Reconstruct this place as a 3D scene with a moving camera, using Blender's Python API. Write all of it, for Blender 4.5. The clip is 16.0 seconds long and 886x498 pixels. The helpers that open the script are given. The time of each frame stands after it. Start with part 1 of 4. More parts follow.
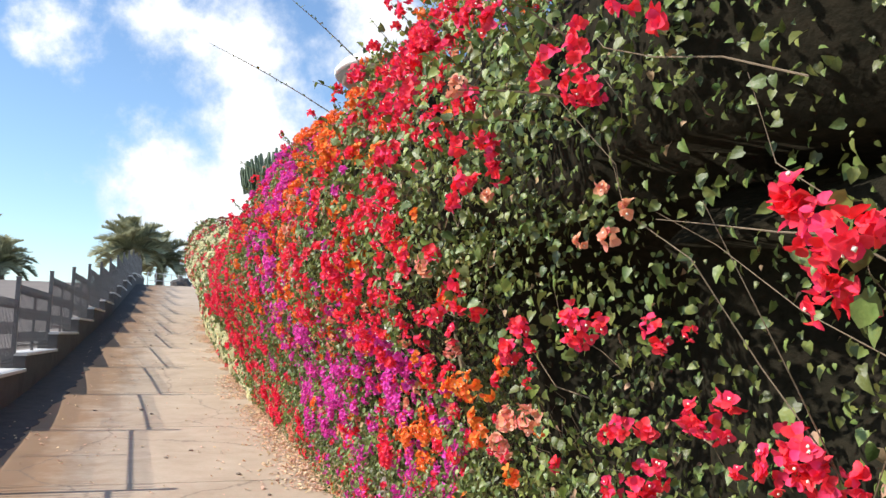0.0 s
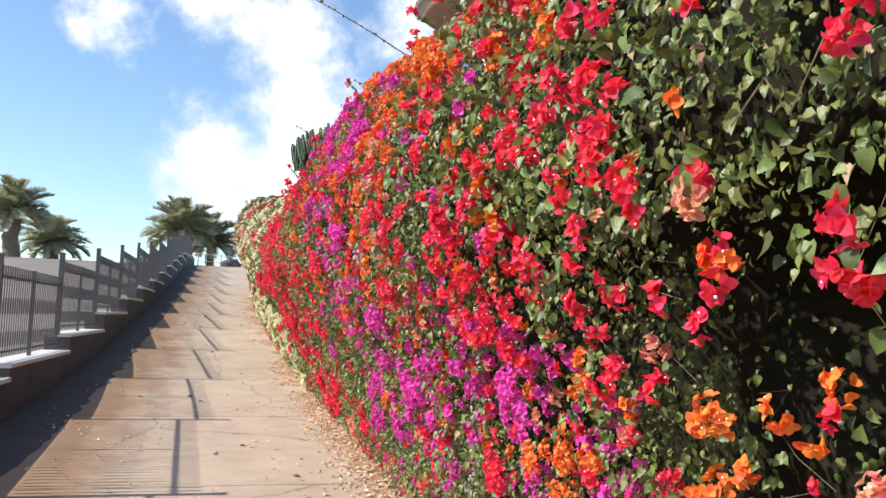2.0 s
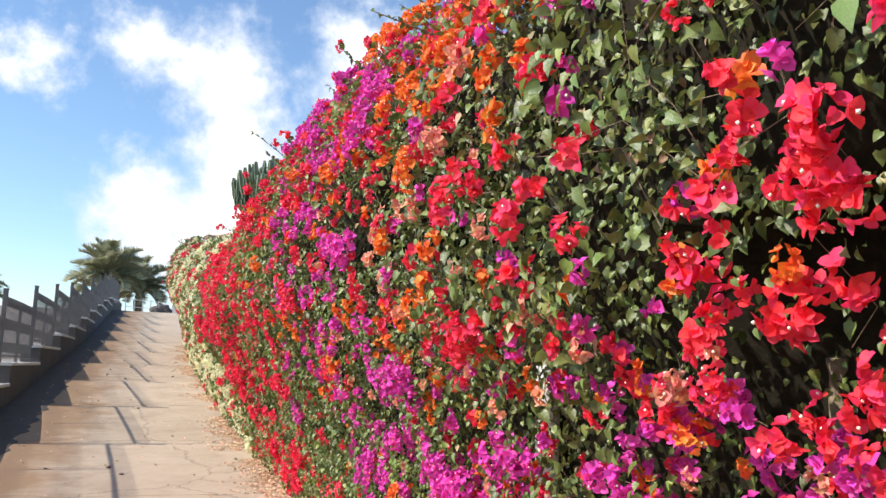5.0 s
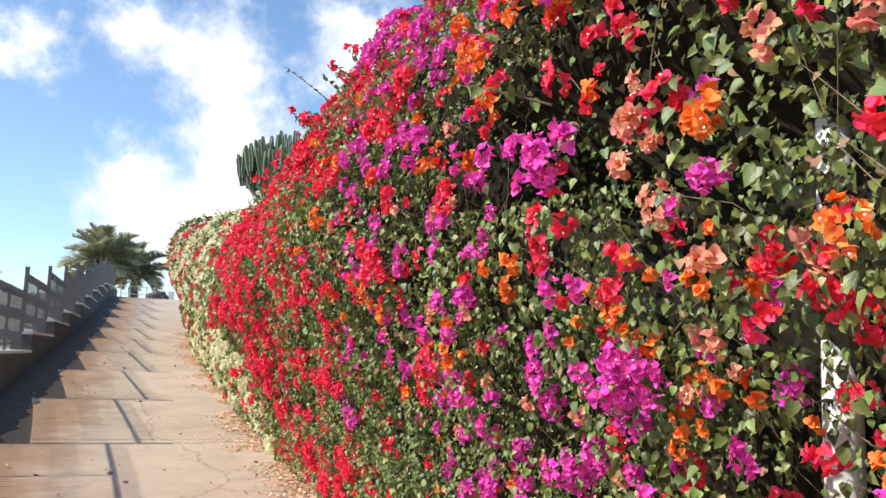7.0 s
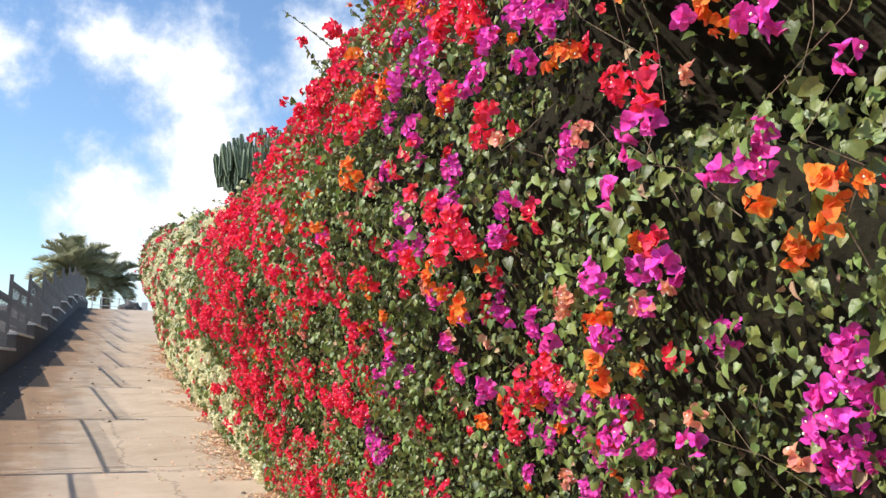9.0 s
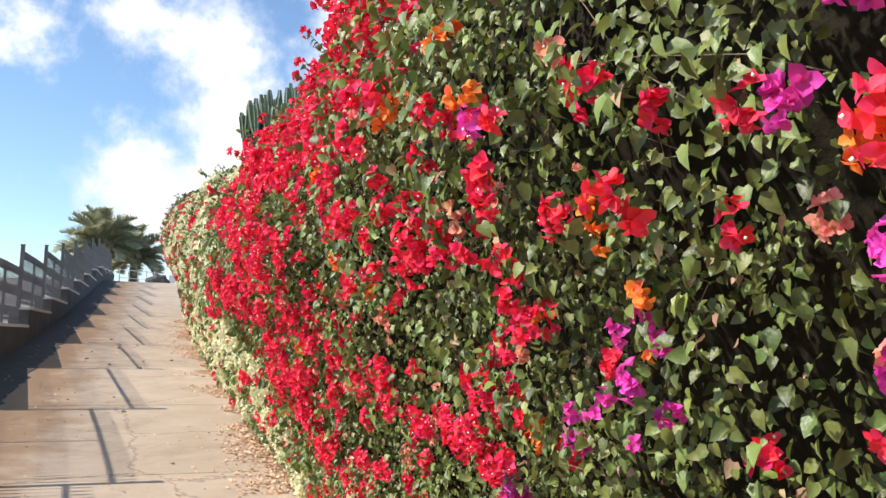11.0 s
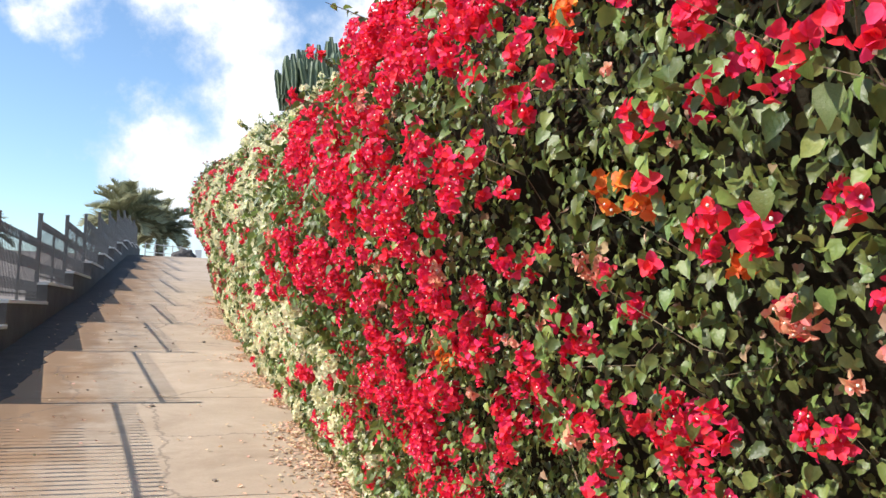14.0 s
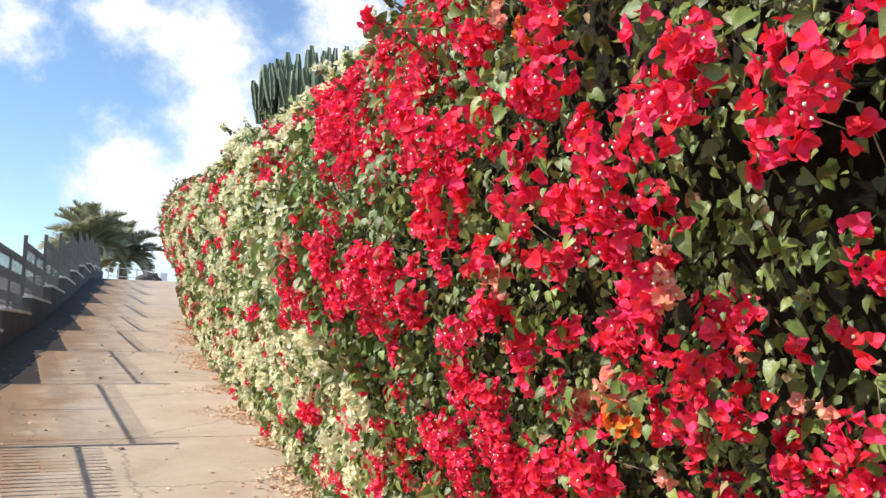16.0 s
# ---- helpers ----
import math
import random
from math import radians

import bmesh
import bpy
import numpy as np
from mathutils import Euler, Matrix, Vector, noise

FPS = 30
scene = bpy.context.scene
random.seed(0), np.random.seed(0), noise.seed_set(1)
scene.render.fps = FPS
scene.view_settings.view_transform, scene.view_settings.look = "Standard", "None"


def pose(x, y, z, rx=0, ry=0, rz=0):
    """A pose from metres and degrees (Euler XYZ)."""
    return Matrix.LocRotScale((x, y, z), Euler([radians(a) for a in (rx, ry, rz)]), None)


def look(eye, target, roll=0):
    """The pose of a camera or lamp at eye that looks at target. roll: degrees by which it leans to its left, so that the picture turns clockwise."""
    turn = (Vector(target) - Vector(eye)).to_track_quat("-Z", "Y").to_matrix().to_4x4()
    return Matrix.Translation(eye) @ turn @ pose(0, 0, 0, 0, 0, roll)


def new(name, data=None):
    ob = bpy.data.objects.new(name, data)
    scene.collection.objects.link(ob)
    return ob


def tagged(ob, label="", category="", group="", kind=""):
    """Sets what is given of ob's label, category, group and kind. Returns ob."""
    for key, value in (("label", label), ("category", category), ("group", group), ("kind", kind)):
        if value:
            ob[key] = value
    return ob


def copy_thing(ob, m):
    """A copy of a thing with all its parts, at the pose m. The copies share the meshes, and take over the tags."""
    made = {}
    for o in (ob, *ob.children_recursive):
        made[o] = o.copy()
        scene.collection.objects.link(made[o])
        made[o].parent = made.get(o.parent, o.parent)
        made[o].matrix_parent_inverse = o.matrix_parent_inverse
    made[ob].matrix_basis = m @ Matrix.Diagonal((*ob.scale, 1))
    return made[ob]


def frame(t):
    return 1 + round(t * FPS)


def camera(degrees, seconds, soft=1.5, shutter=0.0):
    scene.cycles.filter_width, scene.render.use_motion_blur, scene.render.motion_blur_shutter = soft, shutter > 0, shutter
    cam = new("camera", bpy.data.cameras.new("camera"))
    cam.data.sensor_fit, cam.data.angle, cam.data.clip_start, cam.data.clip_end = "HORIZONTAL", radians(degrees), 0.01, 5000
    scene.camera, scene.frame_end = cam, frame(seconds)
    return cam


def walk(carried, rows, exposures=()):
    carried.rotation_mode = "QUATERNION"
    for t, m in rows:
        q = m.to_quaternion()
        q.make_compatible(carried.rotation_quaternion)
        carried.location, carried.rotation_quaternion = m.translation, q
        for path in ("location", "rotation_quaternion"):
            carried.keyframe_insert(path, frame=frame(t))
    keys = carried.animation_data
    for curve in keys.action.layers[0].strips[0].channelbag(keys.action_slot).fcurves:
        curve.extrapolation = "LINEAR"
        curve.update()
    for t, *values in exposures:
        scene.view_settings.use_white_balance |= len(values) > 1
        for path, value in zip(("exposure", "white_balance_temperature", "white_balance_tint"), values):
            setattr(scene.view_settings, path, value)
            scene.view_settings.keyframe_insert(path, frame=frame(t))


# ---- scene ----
cam = camera(56.7, 16.0)
PATH = [
    (0, (0.058, -0.055, 1.557), (0.66, 1.84, 1.776), 1.4),
    (0.5, (0.065, 0.197, 1.557), (0.628, 2.102, 1.784), 1.7),
    (1, (0.041, 0.477, 1.574), (0.591, 2.385, 1.81), 1.8),
    (1.5, (0.052, 0.76, 1.559), (0.584, 2.677, 1.76), 1.8),
    (2, (0.053, 1.029, 1.567), (0.55, 2.958, 1.742), 2.0),
    (2.5, (0.031, 1.301, 1.586), (0.567, 3.217, 1.785), 2.1),
    (3, (0.029, 1.574, 1.581), (0.656, 3.459, 1.811), 1.5),
    (3.5, (0.026, 1.844, 1.603), (0.694, 3.713, 1.856), 1.4),
    (4, (-0.002, 2.165, 1.605), (0.708, 4.012, 1.895), 1.5),
    (4.5, (0.012, 2.442, 1.596), (0.731, 4.285, 1.893), 1.3),
    (5, (0.023, 2.72, 1.601), (0.661, 4.593, 1.895), 1.8),
    (5.2, (0.019, 2.867, 1.601), (0.636, 4.747, 1.892), 1.8),
    (7.3, (-0.113, 4.317, 1.603), (0.558, 6.182, 1.87), 2.0),
    (7.5, (-0.097, 4.438, 1.599), (0.605, 6.29, 1.876), 2.0),
    (8, (-0.048, 4.737, 1.61), (0.675, 6.58, 1.898), 2.0),
    (8.5, (-0.072, 5.017, 1.616), (0.657, 6.855, 1.911), 1.7),
    (9, (-0.069, 5.3, 1.616), (0.636, 7.149, 1.905), 1.1),
    (9.2, (-0.05, 5.428, 1.629), (0.644, 7.281, 1.917), 0.9),
    (11.3, (0.105, 7.244, 1.73), (0.748, 9.126, 1.938), 1.2),
    (11.5, (0.099, 7.379, 1.736), (0.737, 9.264, 1.936), 1.2),
    (12, (0.075, 7.647, 1.764), (0.706, 9.535, 1.952), 1.2),
    (12.5, (0.084, 7.89, 1.765), (0.713, 9.779, 1.952), 1.4),
    (13, (0.078, 8.14, 1.766), (0.699, 10.034, 1.934), 1.9),
    (13.5, (0.035, 8.41, 1.776), (0.646, 10.309, 1.927), 1.9),
    (14, (0.023, 8.68, 1.786), (0.624, 10.58, 1.949), 1.5),
    (14.5, (0.01, 8.896, 1.804), (0.621, 10.792, 1.986), 1.3),
    (15, (-0.036, 9.141, 1.806), (0.619, 11.02, 2.007), 1.1),
    (15.5, (-0.063, 9.343, 1.806), (0.616, 11.214, 2.005), 0.9),
    (16, (-0.069, 9.627, 1.812), (0.605, 11.497, 2.031), 1.0),
]
EXPOSURES = [(0.0, 0.34), (16.0, 0.34)]
walk(cam, [(t, look(eye, target, roll)) for t, eye, target, roll in PATH], EXPOSURES)

# ---------------------------------------------------------------- light
SUN_ELEVATION = 35.5
SUN_STRENGTH = 5.0
SKY_STRENGTH = 0.15
CLOUD_BRIGHT = 1.05

sun_data = bpy.data.lights.new("sun", "SUN")
sun_data.energy, sun_data.angle, sun_data.color = SUN_STRENGTH, radians(0.53), (1.0, 0.95, 0.87)
sun = new("sun", sun_data)
sun.matrix_world = look((-40 * math.cos(radians(SUN_ELEVATION)), 10, 40 * math.sin(radians(SUN_ELEVATION))), (0, 10, 0))


def node(tree, kind, inputs=(), operation="", data_type="", interpolation="", name=""):
    n = tree.nodes.new(kind)
    if operation:
        n.operation = operation
    if data_type:
        n.data_type = data_type
    if interpolation:
        n.interpolation_type = interpolation
    for key, value in dict(inputs).items():
        if isinstance(value, bpy.types.NodeSocket):
            tree.links.new(value, n.inputs[key])
        else:
            n.inputs[key].default_value = value
    return n


# directions of the cumulus banks (x, y, z) and their angular size
CLOUDS = [
    (0.040, 0.944, 0.329, 0.075), (0.066, 0.965, 0.250, 0.070), (-0.036, 0.978, 0.204, 0.050),
    (-0.010, 0.986, 0.160, 0.080), (-0.140, 0.938, 0.318, 0.045), (-0.052, 0.943, 0.345, 0.055),
    (0.205, 0.909, 0.372, 0.075),
    (0.110, 0.975, 0.200, 0.085), (0.050, 0.992, 0.120, 0.110), (-0.015, 0.940, 0.345, 0.060),
]


def build_world():
    world = bpy.data.worlds.new("sky")
    scene.world = world
    world.use_nodes = True
    tree = world.node_tree
    tree.nodes.clear()
    coord = node(tree, "ShaderNodeTexCoord")
    way = coord.outputs["Generated"]
    sky = node(tree, "ShaderNodeTexSky")
    sky.sky_type, sky.sun_disc, sky.sun_elevation, sky.sun_rotation = "NISHITA", False, radians(SUN_ELEVATION), radians(-90)
    sky.dust_density, sky.ozone_density = 0.3, 1.4
    tint = node(tree, "ShaderNodeMix", data_type="RGBA")
    tint.blend_type = "MULTIPLY"
    tint.inputs[0].default_value = 1.0
    tree.links.new(sky.outputs["Color"], tint.inputs[6])
    tint.inputs[7].default_value = (0.95, 1.06, 1.16, 1)
    blue = node(tree, "ShaderNodeBackground", {"Color": tint.outputs[2], "Strength": SKY_STRENGTH})
    warp = node(tree, "ShaderNodeTexNoise", {"Vector": way, "Scale": 9.0, "Detail": 7.0, "Roughness": 0.62})
    fine = node(tree, "ShaderNodeTexNoise", {"Vector": way, "Scale": 30.0, "Detail": 5.0, "Roughness": 0.6})
    stir = node(tree, "ShaderNodeTexNoise", {"Vector": way, "Scale": 14.0, "Detail": 5.0, "Roughness": 0.6})
    apart = node(tree, "ShaderNodeVectorMath", {0: stir.outputs["Color"], 1: (0.11, 0.11, 0.11), 2: (-0.055, -0.055, -0.055)}, operation="MULTIPLY_ADD")
    bent = node(tree, "ShaderNodeVectorMath", {0: way, 1: apart.outputs[0]}, operation="ADD").outputs[0]
    best = None
    for x, y, z, r in CLOUDS:
        far = node(tree, "ShaderNodeVectorMath", {0: bent, 1: (x, y, z)}, operation="DISTANCE")
        near = node(tree, "ShaderNodeMath", {0: far.outputs["Value"], 1: -1.0 / r, 2: 1.0}, operation="MULTIPLY_ADD")
        best = near if best is None else node(tree, "ShaderNodeMath", {0: best.outputs[0], 1: near.outputs[0], 2: 0.25}, operation="SMOOTH_MAX")
    # open sky elsewhere: scattered cloud of the same kind
    wide = node(tree, "ShaderNodeTexNoise", {"Vector": way, "Scale": 2.3, "Detail": 3.0})
    spread = node(tree, "ShaderNodeMath", {0: wide.outputs[0], 1: 6.0, 2: -3.6}, operation="MULTIPLY_ADD")
    ahead = node(tree, "ShaderNodeVectorMath", {0: way, 1: (0, 0.95, 0.3)}, operation="DISTANCE")
    away = node(tree, "ShaderNodeMapRange", {"Value": ahead.outputs["Value"], "From Min": 0.45, "From Max": 0.8, "To Min": -3.0, "To Max": 0.0})
    others = node(tree, "ShaderNodeMath", {0: spread.outputs[0], 1: away.outputs[0]}, operation="ADD")
    both = node(tree, "ShaderNodeMath", {0: best.outputs[0], 1: others.outputs[0]}, operation="MAXIMUM")
    lump = node(tree, "ShaderNodeMath", {0: warp.outputs[0], 1: 2.6, 2: -1.35}, operation="MULTIPLY_ADD")
    curl = node(tree, "ShaderNodeMath", {0: fine.outputs[0], 1: 0.9, 2: -0.45}, operation="MULTIPLY_ADD")
    a = node(tree, "ShaderNodeMath", {0: both.outputs[0], 1: lump.outputs[0]}, operation="ADD")
    b = node(tree, "ShaderNodeMath", {0: a.outputs[0], 1: curl.outputs[0]}, operation="ADD")
    mask = node(tree, "ShaderNodeMapRange", {"Value": b.outputs[0], "From Min": -0.30, "From Max": 0.75}, interpolation="SMOOTHSTEP")
    shade = node(tree, "ShaderNodeMix", data_type="RGBA")
    shade.inputs[6].default_value = (0.72, 0.78, 0.88, 1)
    shade.inputs[7].default_value = (1.0, 1.0, 1.0, 1)
    thick = node(tree, "ShaderNodeMapRange", {"Value": b.outputs[0], "From Min": 0.1, "From Max": 1.1})
    tree.links.new(thick.outputs[0], shade.inputs[0])
    white = node(tree, "ShaderNodeBackground", {"Color": shade.outputs[2], "Strength": CLOUD_BRIGHT})
    mixed = node(tree, "ShaderNodeMixShader", {0: mask.outputs[0], 1: blue.outputs[0], 2: white.outputs[0]})
    node(tree, "ShaderNodeOutputWorld", {0: mixed.outputs[0]})


build_world()


# ---------------------------------------------------------------- materials
def material(name, base, second, scale=8.0, rough=0.7, bump=0.2, fine=60.0, spread=(0.35, 0.65), metal=0.0, random_value=0.0, random_hue=0.0, island=False, translucent=0.0, stain=None, stain_scale=0.7, spec=0.5, rough_vary=0.12, drift=None):
    """A procedural surface: two tones by noise at two scales, relief, and a shift in tone from piece to piece."""
    mat = bpy.data.materials.new(name)
    mat.use_nodes = True
    tree = mat.node_tree
    tree.nodes.clear()
    where = node(tree, "ShaderNodeTexCoord").outputs["Object"]
    big = node(tree, "ShaderNodeTexNoise", {"Vector": where, "Scale": scale, "Detail": 5.0, "Roughness": 0.6})
    small = node(tree, "ShaderNodeTexNoise", {"Vector": where, "Scale": fine, "Detail": 4.0, "Roughness": 0.65})
    both = node(tree, "ShaderNodeMath", {0: small.outputs[0], 1: 0.35, 2: 0.0}, operation="MULTIPLY_ADD")
    tree.links.new(node(tree, "ShaderNodeMath", {0: big.outputs[0], 1: 0.65}, operation="MULTIPLY").outputs[0], both.inputs[2])
    ramp = node(tree, "ShaderNodeMapRange", {"Value": both.outputs[0], "From Min": spread[0], "From Max": spread[1]})
    mix = node(tree, "ShaderNodeMix", data_type="RGBA")
    tree.links.new(ramp.outputs[0], mix.inputs[0])
    mix.inputs[6].default_value, mix.inputs[7].default_value = (*base, 1), (*second, 1)
    colour = mix.outputs[2]
    if stain:
        blot = node(tree, "ShaderNodeTexNoise", {"Vector": where, "Scale": stain_scale, "Detail": 6.0, "Roughness": 0.7, "Distortion": 0.4})
        edge = node(tree, "ShaderNodeMapRange", {"Value": blot.outputs[0], "From Min": 0.5, "From Max": 0.72, "To Max": 0.75})
        over = node(tree, "ShaderNodeMix", data_type="RGBA")
        tree.links.new(edge.outputs[0], over.inputs[0])
        tree.links.new(colour, over.inputs[6])
        over.inputs[7].default_value = (*stain, 1)
        colour = over.outputs[2]
    if drift:
        # soil washed against the wall foot on the low side
        side = node(tree, "ShaderNodeSeparateXYZ", {0: where})
        patch = node(tree, "ShaderNodeTexNoise", {"Vector": where, "Scale": 1.6, "Detail": 7.0, "Roughness": 0.7})
        sway = node(tree, "ShaderNodeMath", {0: patch.outputs[0], 1: -2.2, 2: side.outputs[0]}, operation="MULTIPLY_ADD")
        soil = node(tree, "ShaderNodeMapRange", {"Value": sway.outputs[0], "From Min": -1.6, "From Max": -2.3, "To Max": 0.85})
        grit = node(tree, "ShaderNodeMix", data_type="RGBA")
        tree.links.new(soil.outputs[0], grit.inputs[0])
        tree.links.new(colour, grit.inputs[6])
        grit.inputs[7].default_value = (*drift, 1)
        colour = grit.outputs[2]
        cells = node(tree, "ShaderNodeTexVoronoi", {"Vector": node(tree, "ShaderNodeVectorMath", {0: where, 1: node(tree, "ShaderNodeVectorMath", {0: patch.outputs["Color"], 1: (0.5, 0.5, 0.5)}, operation="MULTIPLY").outputs[0]}, operation="ADD").outputs[0], "Scale": 0.42})
        cells.feature = "DISTANCE_TO_EDGE"
        crack = node(tree, "ShaderNodeMapRange", {"Value": cells.outputs["Distance"], "From Min": 0.002, "From Max": 0.007, "To Min": 0.55, "To Max": 0.0})
        line = node(tree, "ShaderNodeMix", data_type="RGBA")
        tree.links.new(crack.outputs[0], line.inputs[0])
        tree.links.new(colour, line.inputs[6])
        line.inputs[7].default_value = (0.17, 0.13, 0.10, 1)
        colour = line.outputs[2]
    if random_value or random_hue:
        if island:
            dice = node(tree, "ShaderNodeNewGeometry").outputs["Random Per Island"]
        else:
            dice = node(tree, "ShaderNodeObjectInfo").outputs["Random"]
        other = node(tree, "ShaderNodeMath", {0: node(tree, "ShaderNodeMath", {0: dice, 1: 37.7}, operation="MULTIPLY").outputs[0]}, operation="FRACT")
        value = node(tree, "ShaderNodeMapRange", {"Value": dice, "To Min": 1 - random_value, "To Max": 1 + random_value})
        hue = node(tree, "ShaderNodeMapRange", {"Value": other.outputs[0], "To Min": 0.5 - random_hue, "To Max": 0.5 + random_hue})
        shift = node(tree, "ShaderNodeHueSaturation", {"Color": colour, "Value": value.outputs[0], "Hue": hue.outputs[0]})
        colour = shift.outputs[0]
    relief = node(tree, "ShaderNodeBump", {"Strength": bump, "Distance": 0.02, "Height": both.outputs[0]})
    gloss = node(tree, "ShaderNodeMapRange", {"Value": small.outputs[0], "To Min": max(0.05, rough - rough_vary), "To Max": min(1.0, rough + rough_vary)})
    skin = node(tree, "ShaderNodeBsdfPrincipled", {"Base Color": colour, "Roughness": gloss.outputs[0], "Metallic": metal, "Normal": relief.outputs[0], "Specular IOR Level": spec})
    surface = skin.outputs[0]
    if translucent:
        glow = node(tree, "ShaderNodeBsdfTranslucent", {"Color": colour})
        surface = node(tree, "ShaderNodeMixShader", {0: translucent, 1: surface, 2: glow.outputs[0]}).outputs[0]
    node(tree, "ShaderNodeOutputMaterial", {0: surface})
    return mat


LEAF = material("leaf", (0.100, 0.142, 0.033), (0.205, 0.238, 0.064), 20, 0.39, 0.3, 120, random_value=0.5, random_hue=0.03, island=True, translucent=0.24, spec=0.6)
LEAF_YOUNG = material("young_leaf", (0.20, 0.28, 0.055), (0.30, 0.36, 0.10), 20, 0.4, 0.25, 120, random_value=0.3, random_hue=0.02, island=True, translucent=0.3)
LEAF_DRY = material("dry_leaf", (0.34, 0.20, 0.11), (0.52, 0.36, 0.22), 20, 0.75, 0.3, 120, random_value=0.35, random_hue=0.02, island=True, translucent=0.2)
RED = material("red_bract", (0.88, 0.024, 0.075), (0.95, 0.080, 0.150), 25, 0.55, 0.2, 150, random_value=0.2, random_hue=0.012, island=True, translucent=0.3, spec=0.3)
CRIMSON = material("crimson_bract", (0.84, 0.018, 0.070), (0.94, 0.060, 0.135), 25, 0.55, 0.2, 150, random_value=0.22, random_hue=0.012, island=True, translucent=0.3, spec=0.3)
ORANGE = material("orange_bract", (0.90, 0.17, 0.022), (0.94, 0.28, 0.07), 25, 0.55, 0.2, 150, random_value=0.12, random_hue=0.018, island=True, translucent=0.3, spec=0.3)
MAGENTA = material("magenta_bract", (0.76, 0.042, 0.40), (0.85, 0.115, 0.54), 25, 0.55, 0.2, 150, random_value=0.25, random_hue=0.025, island=True, translucent=0.3, spec=0.3)
SALMON = material("faded_bract", (0.85, 0.27, 0.18), (0.88, 0.47, 0.34), 25, 0.65, 0.2, 150, random_value=0.15, random_hue=0.03, island=True, translucent=0.38, spec=0.25)
CREAM = material("cream_bract", (0.84, 0.79, 0.48), (0.92, 0.89, 0.66), 25, 0.6, 0.2, 150, random_value=0.1, random_hue=0.02, island=True, translucent=0.38, spec=0.25)
RUSSET = material("russet_bract", (0.28, 0.07, 0.06), (0.42, 0.13, 0.10), 25, 0.7, 0.2, 150, random_value=0.25, random_hue=0.02, island=True, translucent=0.3, spec=0.25)
TUBE = material("flower_tube", (0.80, 0.76, 0.62), (0.86, 0.82, 0.70), 60, 0.6, 0.1, 200)
LEAF_SINGLE = material("single_leaf", (0.115, 0.175, 0.045), (0.20, 0.26, 0.085), 20, 0.40, 0.3, 120, random_value=0.5, random_hue=0.03, translucent=0.25, spec=0.5)
TWIG = material("twig", (0.15, 0.11, 0.065), (0.27, 0.20, 0.13), 30, 0.85, 0.4, 160)
# almost black, so that gaps between the leaves look deep in shade
SHADE_CORE = material("hedge_shade", (0.012, 0.012, 0.008), (0.030, 0.025, 0.017), 24, 0.95, 0.5, 70, spec=0.05)
CONCRETE = material("path_concrete", (0.45, 0.335, 0.235), (0.56, 0.44, 0.325), 2.2, 0.9, 0.35, 45, random_value=0.05, stain=(0.36, 0.26, 0.175), stain_scale=1.1, drift=(0.31, 0.175, 0.085))
JOINT = material("joint_filler", (0.20, 0.16, 0.12), (0.28, 0.23, 0.18), 9, 0.95, 0.4, 70)
# very dark tone that deepens the wall's shade on the ground
FOOT_SHADE = material("wall_foot_shade", (0.050, 0.040, 0.034), (0.10, 0.080, 0.066), 5, 0.95, 0.9, 60)
EARTH = material("dry_earth", (0.19, 0.155, 0.13), (0.27, 0.225, 0.19), 0.3, 0.95, 0.5, 6, stain=(0.15, 0.125, 0.11), stain_scale=0.06)
RENDERED = material("wall_render", (0.070, 0.062, 0.060), (0.115, 0.105, 0.100), 3, 0.92, 0.6, 50, stain=(0.05, 0.045, 0.045), stain_scale=1.4)
COPING = material("coping_concrete", (0.58, 0.56, 0.53), (0.70, 0.68, 0.65), 6, 0.85, 0.3, 60)
STEEL = material("fence_paint", (0.105, 0.096, 0.092), (0.165, 0.152, 0.145), 18, 0.6, 0.2, 90)
FROND = material("palm_frond", (0.34, 0.345, 0.21), (0.46, 0.45, 0.29), 6, 0.45, 0.2, 60, random_value=0.25, island=True, translucent=0.4)
BARK = material("palm_bark", (0.13, 0.095, 0.065), (0.23, 0.18, 0.13), 6, 0.9, 0.8, 30)
CACTUS = material("cactus_skin", (0.095, 0.130, 0.080), (0.165, 0.205, 0.125), 5, 0.5, 0.3, 50, random_value=0.3)
WHITE_PAINT = material("white_paint", (0.78, 0.77, 0.73), (0.86, 0.85, 0.82), 6, 0.5, 0.1, 60)
UNDERSIDE = material("lamp_underside", (0.30, 0.22, 0.15), (0.38, 0.29, 0.21), 6, 0.6, 0.1, 60)
LITTER = material("fallen_bracts", (0.72, 0.44, 0.27), (0.84, 0.62, 0.43), 25, 0.8, 0.2, 120, random_value=0.25, random_hue=0.03, island=True, translucent=0.15)
PEBBLE = material("pebble", (0.20, 0.15, 0.11), (0.34, 0.27, 0.21), 40, 0.9, 0.4, 120, random_value=0.4)
DARK_STONE = material("dark_stone", (0.05, 0.045, 0.045), (0.10, 0.09, 0.085), 6, 0.9, 0.6, 40)


# ---------------------------------------------------------------- helpers
def mesh_of(name, verts, faces, mats, index=None, smooth=False):
    me = bpy.data.meshes.new(name)
    me.from_pydata([tuple(v) for v in verts], [], [tuple(f) for f in faces])
    for m in mats:
        me.materials.append(m)
    if index is not None:
        me.polygons.foreach_set("material_index", np.asarray(index, dtype=np.int32))
    if smooth:
        me.polygons.foreach_set("use_smooth", np.ones(len(faces), dtype=bool))
    me.update()
    return me


